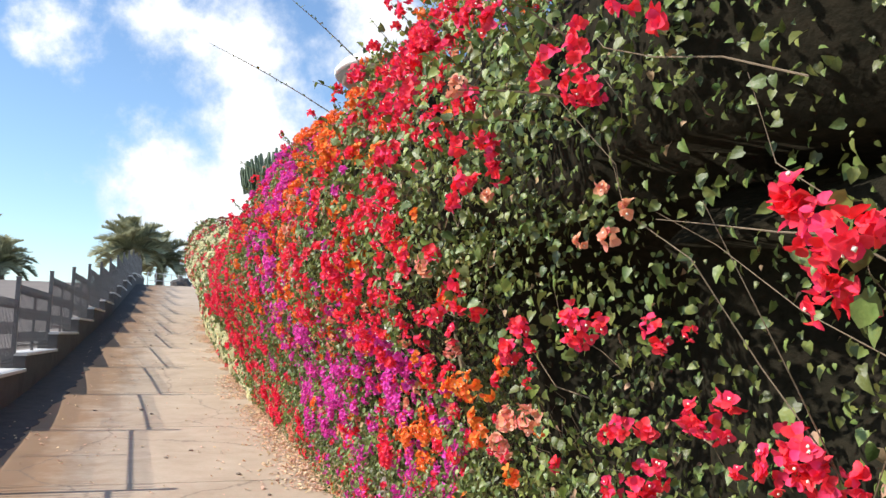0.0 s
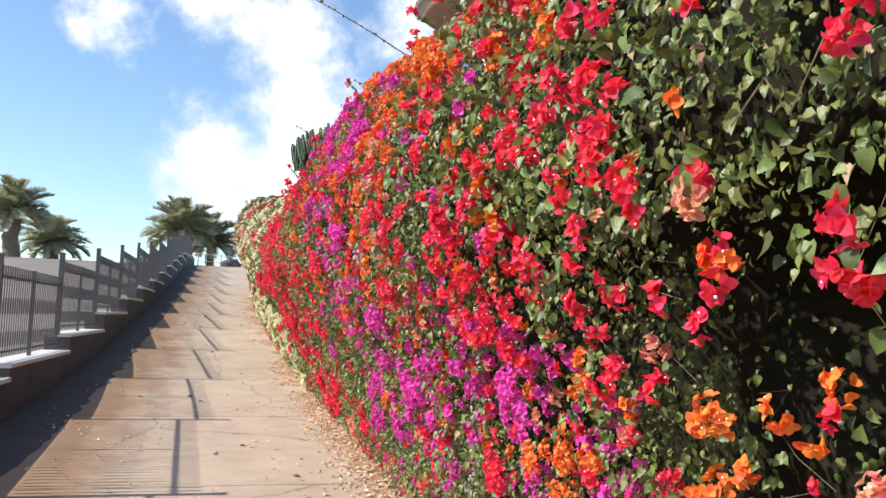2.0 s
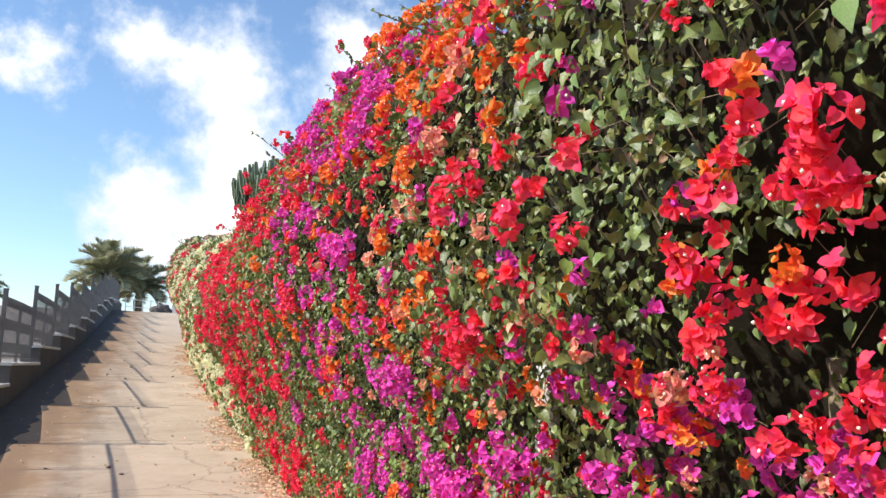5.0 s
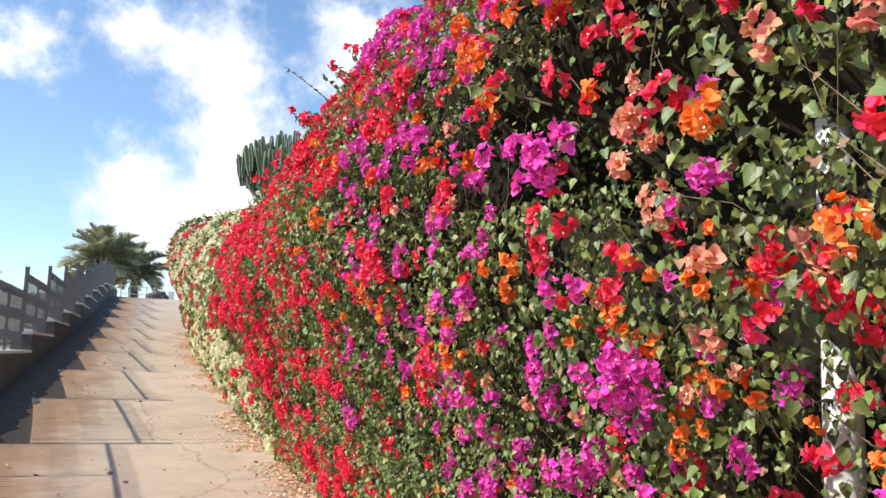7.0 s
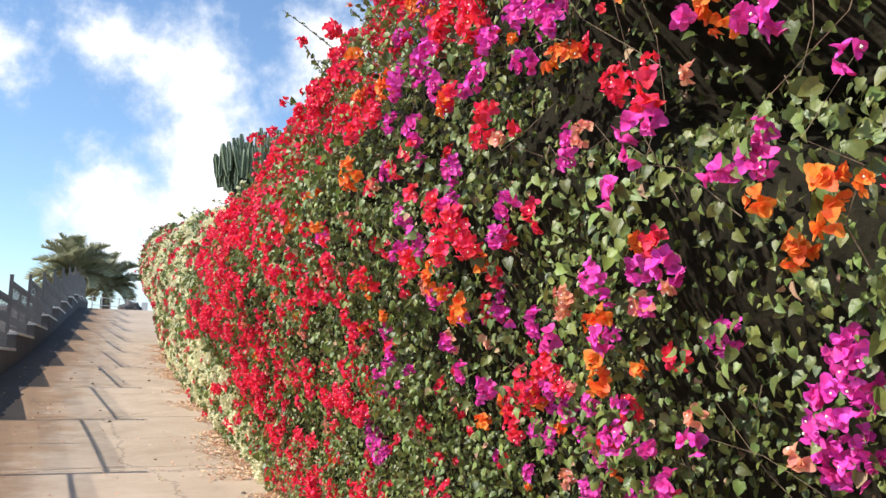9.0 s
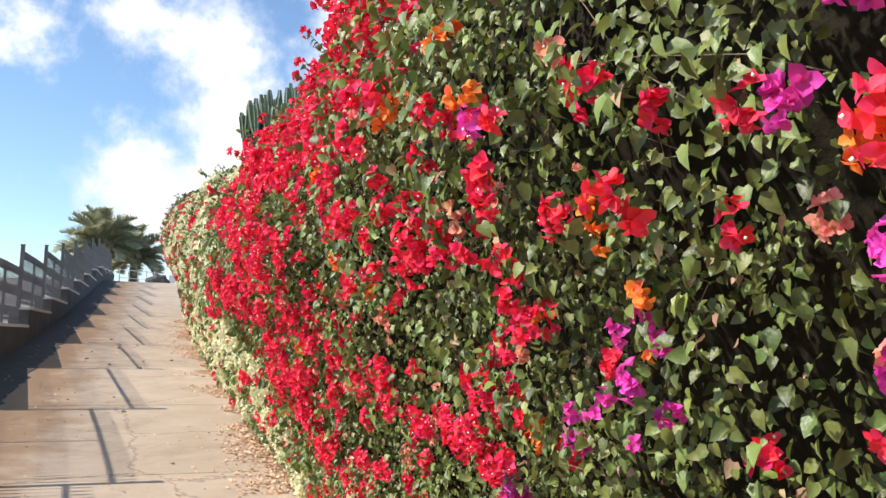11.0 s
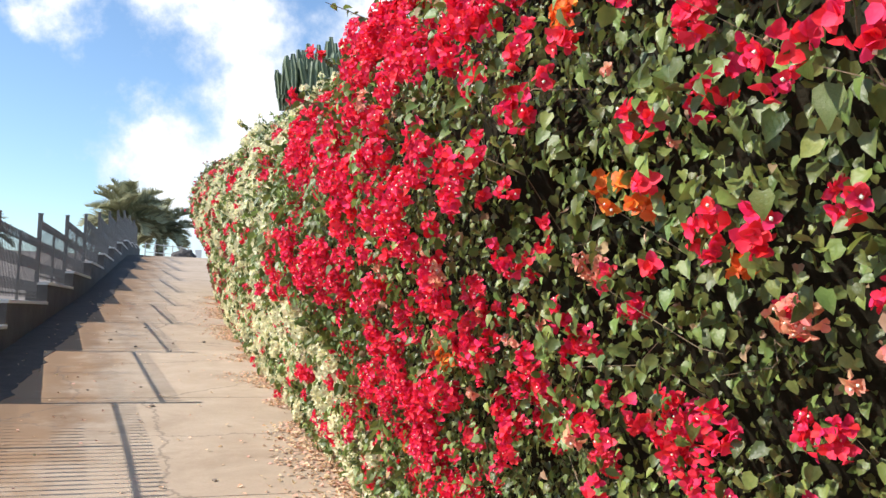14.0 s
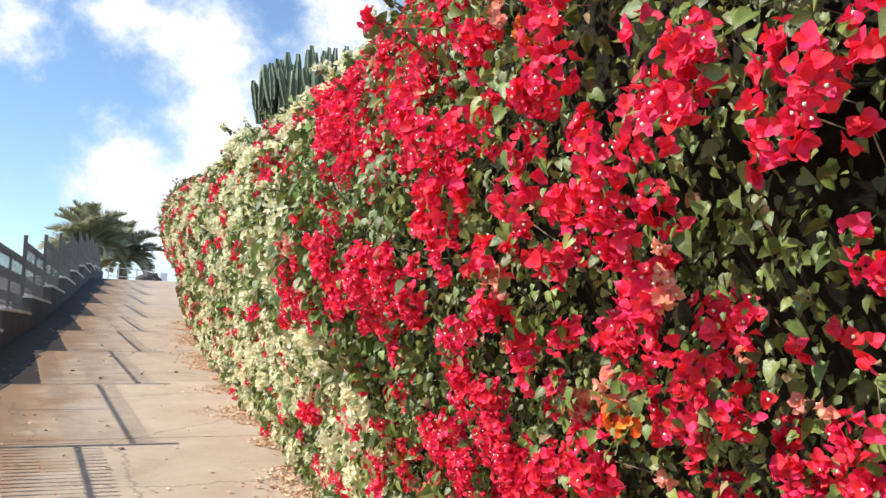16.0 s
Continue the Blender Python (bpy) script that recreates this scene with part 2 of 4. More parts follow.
def part(name, bm, mat, parent, label="", smooth=False):
    """Links a bmesh as one mesh object under a thing or a part."""
    me = bpy.data.meshes.new(name)
    bm.to_mesh(me)
    bm.free()
    me.materials.append(mat)
    if smooth:
        me.polygons.foreach_set("use_smooth", np.ones(len(me.polygons), dtype=bool))
    ob = new(name, me)
    ob.parent = parent
    return tagged(ob, label)


def link_part(name, me, parent, m=None, label=""):
    ob = new(name, me)
    ob.parent = parent
    if m is not None:
        ob.matrix_local = m
    return tagged(ob, label)


def box(bm, x0, x1, y0, y1, z0, z1, bevel=0.0):
    made = bmesh.ops.create_cube(bm, size=1.0)["verts"]
    bmesh.ops.transform(bm, matrix=Matrix.Translation(((x0 + x1) / 2, (y0 + y1) / 2, (z0 + z1) / 2)) @ Matrix.Diagonal((x1 - x0, y1 - y0, z1 - z0, 1)), verts=made)
    if bevel:
        edges = list({e for v in made for e in v.link_edges})
        bmesh.ops.bevel(bm, geom=edges, offset=bevel, segments=2, affect="EDGES", profile=0.6)
    return bm


def tube(bm, points, radii, sides=6, cap=True):
    """A tapered tube along points."""
    rings = []
    for n, p in enumerate(points):
        a, b = points[max(n - 1, 0)], points[min(n + 1, len(points) - 1)]
        ahead = (Vector(b) - Vector(a)).normalized()
        side = ahead.cross(Vector((0.13, 0.31, 0.94))).normalized()
        up = ahead.cross(side)
        rings.append([bm.verts.new(Vector(p) + radii[n] * (math.cos(2 * math.pi * k / sides) * side + math.sin(2 * math.pi * k / sides) * up)) for k in range(sides)])
    for r, s in zip(rings, rings[1:]):
        for k in range(sides):
            bm.faces.new((r[k], r[(k + 1) % sides], s[(k + 1) % sides], s[k]))
    if cap:
        bm.faces.new(rings[0][::-1])
        bm.faces.new(rings[-1])
    return bm


# ---------------------------------------------------------------- the lie of the land
def rise(y):
    """How far the path has climbed above an even grade."""
    if y < 10:
        return 0.0
    if y < 17:
        return 0.0045 * (y - 10) ** 2
    if y < 30:
        return 0.2205 + 0.065 * (y - 17)
    if y < 45:
        return 1.0655 + 0.09 * (y - 30)
    return 2.4155 + 0.015 * (min(y, 95) - 45)


def ground(y):
    return 0.035 * min(y, 95) + rise(y)


POST_PITCH, FIRST_POST = 3.35, 10.7
FENCE_X = -2.34
WALL_IN, WALL_OUT = -2.16, -2.50
PATH_LEFT, PATH_RIGHT = -2.15, 1.75
BAYS = range(-5, 13)


def strip(name, x0, x1, y0, y1, lift, mat, step=0.5, across=1, edge=0.0, thick=0.12, seed=0):
    """A band of ground along the path, following its grade, with a body under it."""
    rnd = random.Random(seed)
    rows = max(1, int(round((y1 - y0) / step)))
    verts, faces = [], []
    for r in range(rows + 1):
        y = y0 + (y1 - y0) * r / rows
        wa, wb = rnd.uniform(-edge, edge), rnd.uniform(-edge, edge)
        for c in range(across + 1):
            x = x0 + wa + (x1 + wb - x0 - wa) * c / across
            verts.append((x, y, ground(y) + lift))
    width = across + 1
    for r in range(rows):
        for c in range(across):
            i = r * width + c
            faces.append((i, i + 1, i + 1 + width, i + width))
    low = len(verts)
    ring = [c for c in range(width)] + [r * width + across for r in range(1, rows + 1)] + [rows * width + c for c in range(across - 1, -1, -1)] + [r * width for r in range(rows - 1, 0, -1)]
    verts += [(verts[i][0], verts[i][1], verts[i][2] - thick) for i in ring]
    for k in range(len(ring)):
        j = (k + 1) % len(ring)
        faces.append((ring[k], low + k, low + j, ring[j]))
    return mesh_of(name, verts, faces, [mat])


def build_ground():
    xs = [-600, -120, -40, -12, -5, -2.5, -1.2, 0, 1.6, 3, 6, 15, 50, 150, 600]
    ys = [-300, -60, -15, -6, -3] + [0.5 * k for k in range(0, 200)] + [100, 130, 200, 400, 900, 2500]
    verts, faces = [], []
    for y in ys:
        for x in xs:
            roll_off = 0.0 if y < 95 else -0.02 * (y - 95)
            verts.append((x, y, ground(y) - 0.035 + max(roll_off, -14)))
    w = len(xs)
    for r in range(len(ys) - 1):
        for c in range(w - 1):
            i = r * w + c
            faces.append((i, i + 1, i + 1 + w, i + w))
    tagged(new("ground", mesh_of("ground", verts, faces, [EARTH], smooth=True)), "dry bare earth under and around the sloping path", "ground", kind="structure")


build_ground()


def build_path():
    path = tagged(new("path", strip("path", PATH_LEFT, PATH_RIGHT, -8.0, 95.0, -0.012, JOINT, 0.5)), "sloping concrete walking path of cast slabs with thin dirty joints", "path", kind="structure")
    n = 0
    y = FIRST_POST - 6 * POST_PITCH + 0.25
    while y < 94:
        me = strip("slab", PATH_LEFT + 0.01, PATH_RIGHT, y + 0.006, y + POST_PITCH - 0.006, 0.0, CONCRETE, 0.42, 6, 0.004, 0.03, seed=n)
        link_part("slab", me, path)
        y += POST_PITCH
        n += 1


build_path()
# added dark strip where the wall's shadow lies, darkening it by colour
shade_strip = new("shade_strip", strip("shade_strip", WALL_IN - 0.1, -1.55, -8.0, 90.0, 0.006, FOOT_SHADE, 0.2, 4, 0.06, 0.1, seed=5))
tagged(shade_strip, "dark band along the wall foot, coloured to deepen the wall's shade", "gravel", kind="structure")


# ---------------------------------------------------------------- wall and fence
def bay_top(k):
    y0 = FIRST_POST + k * POST_PITCH
    return ground(y0 + POST_PITCH * 0.5) + 0.50


def build_wall():
    for k in BAYS:
        y0 = FIRST_POST + k * POST_PITCH
        top = bay_top(k)
        wall = new("wall_bay")
        wall.location = (0, y0, 0)
        bm = bmesh.new()
        box(bm, WALL_OUT, WALL_IN, 0.0, POST_PITCH, ground(y0) - 0.5, top - 0.05)
        part("wall_body", bm, RENDERED, wall)
        bm = bmesh.new()
        box(bm, WALL_OUT - 0.02, WALL_IN + 0.025, -0.02, POST_PITCH + 0.0, top - 0.05, top, 0.008)
        part("coping", bm, COPING, wall, "pale concrete coping")
        tagged(wall, "stepped low rendered wall with a pale concrete coping", "wall", "wall bays", "structure")


build_wall()


def build_fence_bay():
    """One bay: a main post, a middle post, rails and upright pickets; origin on the coping at the main post."""
    bay = new("fence_bay")
    bm = bmesh.new()
    box(bm, -0.035, 0.035, -0.035, 0.035, -0.02, 1.15, 0.006)
    post = part("post", bm, STEEL, bay)
    bm = bmesh.new()
    box(bm, -0.041, 0.041, -0.041, 0.041, 1.15, 1.172, 0.006)
    part("post_cap", bm, STEEL, post)
    bm = bmesh.new()
    box(bm, -0.022, 0.022, POST_PITCH / 2 - 0.022, POST_PITCH / 2 + 0.022, -0.02, 1.06, 0.004)
    part("post", bm, STEEL, bay, "slimmer middle post")
    for z in (0.10, 0.93):
        bm = bmesh.new()
        h = 0.012
        box(bm, -0.010, 0.010, 0.036, POST_PITCH - 0.036, z - h, z + h)
        part("rail", bm, STEEL, bay)
    # slim uprights with flattened stretches at the foot, the middle and the tip
    bm = bmesh.new()
    box(bm, -0.004, 0.004, -0.008, 0.008, 0.05, 1.05)
    for z0, z1 in ((0.16, 0.32), (0.52, 0.70), (0.90, 1.05)):
        box(bm, -0.006, 0.006, -0.015, 0.015, z0, z1)
    picket = bpy.data.meshes.new("picket")
    bm.to_mesh(picket)
    bm.free()
    picket.materials.append(STEEL)
    count = 32
    for i in range(1, count):
        link_part("picket", picket, bay, pose(0.018, i * POST_PITCH / count, 0))
    return tagged(bay, "dark grey metal fence bay with upright pickets on the wall", "fence", "fence bays")


def build_fence():
    first = build_fence_bay()
    ks = list(BAYS)
    first.matrix_basis = pose(FENCE_X, FIRST_POST + ks[0] * POST_PITCH, bay_top(ks[0]))
    for k in ks[1:]:
        copy_thing(first, pose(FENCE_X, FIRST_POST + k * POST_PITCH, bay_top(k)))


build_fence()

# ---------------------------------------------------------------- hedge: its shape
PROFILE = [(1.40, 0.0), (1.27, 0.45), (1.14, 0.95), (0.90, 1.35), (0.72, 1.65), (0.67, 1.95), (0.75, 2.28), (0.95, 2.63), (1.32, 2.88), (2.0, 2.97), (2.8, 2.97)]
ARC = [0.0]
for (xa, za), (xb, zb) in zip(PROFILE, PROFILE[1:]):
    ARC.append(ARC[-1] + math.hypot(xb - xa, zb - za))
HEDGE_START, HEDGE_END = -2.0, 33.5


def lean(y):
    """The hedge row closes in on the path further up."""
    return -0.034 * max(0.0, min(y, 24.0) - 10.0)


def belly(y, h):
    """The crimson stretch hangs further over the path than the rest; beyond it the row stands back."""
    grow = min(1.0, max(0.0, (y - 7.4) / 0.9))
    fade = 1.0 - min(1.0, max(0.0, (y - 13.0) / 4.0))
    high = min(1.0, max(0.0, (h - 0.45) / 0.7)) * min(1.0, max(0.0, (2.35 - h) / 0.6))
    # under the overhang of the first bushes the face falls back
    tuck = min(1.0, max(0.0, (6.8 - y) / 0.8)) * min(1.0, max(0.0, (y - 1.9) / 0.8)) * max(0.0, 1.0 - abs(h - 1.25) / 0.45)
    return -0.13 * grow * fade * high + 0.09 * (1.0 - fade) * high + 0.11 * tuck


def lumps(y, s):
    """How far the foliage bulges out of its even profile."""
    a = noise.noise(Vector((y * 0.9, s * 1.1, 3.7)))
    b = noise.noise(Vector((y * 2.3, s * 2.6, 9.1)))
    return 0.08 * a + 0.06 * b


def hedge_at(y, s):
    """The point of the hedge's skin at y along the path and s along its arc from the ground, and the way out."""
    s = min(max(s, 0.0), ARC[-1])
    x, z = float(np.interp(s, ARC, [p[0] for p in PROFILE])), float(np.interp(s, ARC, [p[1] for p in PROFILE]))
    x1, z1 = float(np.interp(s + 0.08, ARC, [p[0] for p in PROFILE])), float(np.interp(s + 0.08, ARC, [p[1] for p in PROFILE]))
    x0, z0 = float(np.interp(s - 0.08, ARC, [p[0] for p in PROFILE])), float(np.interp(s - 0.08, ARC, [p[1] for p in PROFILE]))
    out = Vector((-(z1 - z0), 0.0, x1 - x0)).normalized()
    shift = lean(y)
    low = 1.0 + 0.03 * math.sin(y * 0.8) + 0.10 * math.exp(-(((y - 7.0) / 2.2) ** 2)) + 0.06 * math.exp(-(((y - 9.0) / 1.2) ** 2)) + 0.22 * math.exp(-(((y - 30.0) / 2.5) ** 2))
    end = max(0.0, (y - (HEDGE_END - 2.0)) / 2.0)
    x += shift + belly(y, z) + 1.0 * end * end
    bulge = lumps(y, s) * min(1.0, 0.3 + s)
    return Vector((x, y, z * low + ground(y))) + out * bulge, out


def arc_of(z):
    """Arc length at a height on the hedge's face."""
    return float(np.interp(z, [p[1] for p in PROFILE[:10]], ARC[:10]))


# ---------------------------------------------------------------- hedge: leaves, flower clusters and stems
LEAF_FORM = np.array([(0.05, 0, 0), (0.36, 0, -0.03), (0.70, 0, -0.10), (1.0, 0, -0.26), (-0.04, -0.22, 0.07), (0.24, -0.42, 0.15), (0.62, -0.29, 0.04), (-0.04, 0.22, 0.07), (0.24, 0.42, 0.15), (0.62, 0.29, 0.04)], float)
LEAF_FACES = [(0, 4, 5, 1), (1, 5, 6, 2), (2, 6, 3), (0, 1, 8, 7), (1, 2, 9, 8), (2, 3, 9)]
BRACT_FORM = np.array([(0, 0, 0), (0.30, -0.40, 0.16), (0.30, 0.40, 0.16), (0.72, -0.36, 0.10), (0.72, 0.36, 0.10), (1.0, 0, -0.12), (0.5, 0, -0.02)], float)
BRACT_FACES = [(0, 2, 6), (0, 6, 1), (6, 2, 4), (6, 4, 5), (6, 5, 3), (6, 3, 1)]

FINE_LEAF = np.array(
    [(0, 0, 0), (1.04, 0, -0.30)]
    + [(u, 0, h) for u, h in ((0.13, 0.0), (0.32, -0.02), (0.55, -0.06), (0.78, -0.13))]
    + [(u, side * w, h) for side in (-1, 1) for u, w, h in ((-0.03, 0.22, 0.08), (0.20, 0.41, 0.17), (0.48, 0.37, 0.10), (0.77, 0.18, -0.08))],
    float,
)
FINE_LEAF_FACES = [(0, 2, 6), (6, 2, 3, 7), (7, 3, 4, 8), (8, 4, 5, 9), (9, 5, 1), (0, 10, 2), (10, 11, 3, 2), (11, 12, 4, 3), (12, 13, 5, 4), (13, 1, 5)]
FINE_BRACT = np.array(
    [(0, 0, 0), (1.0, 0, -0.10), (0.28, 0, 0.0), (0.64, 0, -0.03)] + [(u, side * w, h) for side in (-1, 1) for u, w, h in ((0.18, 0.28, 0.12), (0.48, 0.43, 0.16), (0.80, 0.29, 0.05))], float
)
FINE_BRACT_FACES = [(0, 2, 4), (4, 2, 5), (5, 2, 3), (5, 3, 6), (6, 3, 1), (0, 7, 2), (7, 8, 2), (8, 3, 2), (8, 9, 3), (9, 1, 3)]


def blades(form, faces, places, tips, normals, sizes, widths=1.0):
    """Many copies of one leaf form as arrays of vertices and faces."""
    tips = tips / np.linalg.norm(tips, axis=1)[:, None]
    across = np.cross(normals, tips)
    across /= np.linalg.norm(across, axis=1)[:, None] + 1e-9
    up = np.cross(tips, across)
    f = form[None]
    verts = places[:, None] + sizes[:, None, None] * (f[..., 0:1] * tips[:, None] + widths * f[..., 1:2] * across[:, None] + f[..., 2:3] * up[:, None])
    count, n = len(places), len(form)
    out = []
    for k in range(count):
        out += [tuple(i + k * n for i in face) for face in faces]
    return verts.reshape(-1, 3), out


def cluster_mesh(name, mat, seed, flowers=18, size=0.017, radius=0.056, form=BRACT_FORM, form_faces=BRACT_FACES):
    """A head of papery flowers, three bracts to each, facing +z."""
    rng = np.random.default_rng(seed)
    places, tips, normals, sizes = [], [], [], []
    stars = []
    for _ in range(flowers):
        d = rng.normal(size=3)
        d[2] = abs(d[2]) * 0.9 + 0.15
        d /= np.linalg.norm(d)
        centre = d * radius * rng.uniform(0.45, 1.0) * np.array([0.9, 1.35, 0.85])
        axis = d + rng.normal(size=3) * 0.35
        axis /= np.linalg.norm(axis)
        side = np.cross(axis, rng.normal(size=3))
        side /= np.linalg.norm(side)
        other = np.cross(axis, side)
        turn = rng.uniform(0, 6.28)
        s = size * rng.uniform(0.8, 1.2)
        for k in range(3):
            a = turn + k * 2.094 + rng.normal() * 0.12
            o = math.cos(a) * side + math.sin(a) * other
            places.append(centre)
            tips.append(o * 0.85 + axis * rng.uniform(0.35, 0.9))
            normals.append(axis * 0.8 - o * 0.5)
            sizes.append(s)
        if rng.random() < 0.16:
            stars.append(centre + axis * s * 0.6)
    verts, faces = blades(form, form_faces, np.array(places), np.array(tips), np.array(normals), np.array(sizes), 1.05)
    verts = list(map(tuple, verts))
    index = [0] * len(faces)
    for c in stars:
        base = len(verts)
        r = 0.0032
        verts += [(c[0] + r, c[1], c[2]), (c[0] - r, c[1], c[2]), (c[0], c[1] + r, c[2]), (c[0], c[1] - r, c[2]), (c[0], c[1], c[2] + r), (c[0], c[1], c[2] - r)]
        for f in ((0, 2, 4), (2, 1, 4), (1, 3, 4), (3, 0, 4), (2, 0, 5), (1, 2, 5), (3, 1, 5), (0, 3, 5)):
            faces.append(tuple(base + i for i in f))
            index.append(1)
    return mesh_of(name, verts, faces, [mat, TUBE], index, smooth=True), (np.array(verts), faces, index)


COLOURS = {"red": RED, "crimson": CRIMSON, "orange": ORANGE, "magenta": MAGENTA, "salmon": SALMON, "cream": CREAM, "russet": RUSSET}
# (flowers to a head, radius within which they sit, radius of the whole head)
HEAD_SIZES = [(6, 0.014, 0.023), (13, 0.026, 0.037), (25, 0.040, 0.051), (38, 0.054, 0.066)]
CLUSTER_PAIRS = {c: [cluster_mesh("blossom", m, 40 * n + k, HEAD_SIZES[k // 3][0], radius=HEAD_SIZES[k // 3][1]) for k in range(12)] for n, (c, m) in enumerate(COLOURS.items())}
FINE_CLUSTERS = {c: [cluster_mesh("blossom", m, 40 * n + k, HEAD_SIZES[k // 3][0], radius=HEAD_SIZES[k // 3][1], form=FINE_BRACT, form_faces=FINE_BRACT_FACES)[0] for k in range(12)] for n, (c, m) in enumerate(COLOURS.items())}
CLUSTERS = {c: [me for me, _ in some] for c, some in CLUSTER_PAIRS.items()}
CLUSTER_DATA = {c: [data for _, data in some] for c, some in CLUSTER_PAIRS.items()}


def head_of(radius, pick):
    """Which head mesh suits a radius, and the scale that brings it to size."""
    k = min(range(4), key=lambda n: abs(HEAD_SIZES[n][2] - radius))
    return 3 * k + pick % 3, radius / HEAD_SIZES[k][2]


SINGLE_LEAF = mesh_of("leaf", FINE_LEAF, FINE_LEAF_FACES, [LEAF_SINGLE], smooth=True)

# flower heads that stand out: (along the path, arc from the ground, radius)
RED_HEADS_1 = [
    (0.54, 1.8, 0.016), (0.55, 1.8, 0.021), (0.59, 1.8, 0.028), (0.62, 1.72, 0.02), (0.62, 1.76, 0.026), (0.65, 1.8, 0.03), (0.65, 1.84, 0.021), (0.67, 1.72, 0.017),
    (0.74, 1.48, 0.019), (0.86, 1.44, 0.038), (0.87, 1.48, 0.042), (0.87, 2.08, 0.021), (0.91, 2.12, 0.027), (0.94, 1.44, 0.026), (0.95, 2.12, 0.015), (1.02, 1.52, 0.021),
    (1.02, 1.64, 0.01), (1.03, 2.08, 0.019), (1.06, 1.4, 0.012), (1.07, 2.08, 0.025), (1.07, 2.12, 0.018), (1.08, 2.04, 0.034), (1.09, 1.48, 0.036), (1.09, 1.64, 0.025),
    (1.12, 2.08, 0.026), (1.13, 1.48, 0.026), (1.23, 2.08, 0.018), (1.28, 1.44, 0.018), (1.3, 1.64, 0.016), (1.34, 1.44, 0.027), (1.37, 1.64, 0.041), (1.45, 1.28, 0.044),
]
RED_HEADS_2 = [
    (1.45, 1.4, 0.016), (1.55, 1.96, 0.025), (1.55, 2.28, 0.031), (1.56, 2, 0.03), (1.57, 2.04, 0.026), (1.58, 1.24, 0.025), (1.58, 1.6, 0.017), (1.58, 1.64, 0.026),
    (1.59, 1.56, 0.01), (1.59, 2.12, 0.025), (1.61, 2.12, 0.031), (1.63, 1.52, 0.01), (1.63, 1.6, 0.027), (1.64, 1.96, 0.013), (1.67, 2.04, 0.021), (1.68, 1.96, 0.03),
    (1.71, 1.92, 0.024), (1.74, 1.56, 0.019), (1.74, 1.76, 0.023), (1.74, 2.36, 0.038), (1.76, 1.72, 0.025), (1.76, 1.76, 0.012), (1.79, 1.68, 0.02), (1.83, 2.08, 0.021),
    (1.85, 1.24, 0.022), (1.88, 2.08, 0.016), (1.95, 2.48, 0.049), (1.99, 2.2, 0.042), (2.02, 2.04, 0.019), (2.07, 1.68, 0.021), (2.08, 1.36, 0.014), (2.17, 1.96, 0.023),
]
RED_HEADS_3 = [
    (2.21, 1.8, 0.024), (2.22, 1.92, 0.022), (2.24, 1.84, 0.035), (2.28, 2, 0.043), (2.28, 2.12, 0.034), (2.29, 1.88, 0.02), (2.31, 1.92, 0.046), (2.35, 1.64, 0.026),
    (2.35, 2.12, 0.03), (2.35, 2.48, 0.068), (2.37, 2.24, 0.039), (2.38, 2.28, 0.039), (2.44, 1.88, 0.018), (2.45, 1.92, 0.014), (2.46, 1.96, 0.016), (2.48, 1.84, 0.02),
    (2.48, 2, 0.026), (2.5, 1.88, 0.017), (2.53, 2.64, 0.061), (2.56, 2, 0.022), (2.59, 1.68, 0.016), (2.61, 1.44, 0.033), (2.61, 1.64, 0.017), (2.66, 2.08, 0.016),
    (2.69, 1.96, 0.022), (2.7, 2.04, 0.015), (2.73, 1.96, 0.034), (2.74, 1.6, 0.024), (2.74, 1.64, 0.019), (2.74, 1.64, 0.021), (2.75, 1.48, 0.029), (2.77, 1.48, 0.02),
]
RED_HEADS_4 = [
    (2.77, 1.56, 0.016), (2.77, 1.96, 0.022), (2.79, 2, 0.035), (2.83, 1.4, 0.018), (2.83, 1.96, 0.02), (2.84, 1.44, 0.032), (2.85, 2, 0.021), (2.88, 2.08, 0.017),
    (2.9, 1.72, 0.024), (2.91, 1.76, 0.026), (2.93, 2, 0.017), (2.96, 1.08, 0.036), (2.97, 1.72, 0.035), (2.98, 1.96, 0.023), (2.99, 1.76, 0.02), (3, 1.92, 0.026),
    (3.03, 2, 0.026), (3.09, 1.8, 0.044), (3.12, 1.88, 0.03), (3.12, 1.92, 0.035), (3.15, 2.16, 0.022), (3.18, 1.32, 0.03), (3.18, 1.76, 0.029), (3.2, 2.12, 0.021),
    (3.23, 1.72, 0.013), (3.27, 2.12, 0.027), (3.31, 2.2, 0.032), (3.33, 1.56, 0.018), (3.35, 1.88, 0.032), (3.36, 1.6, 0.035), (3.36, 1.8, 0.026), (3.36, 1.88, 0.035),
]
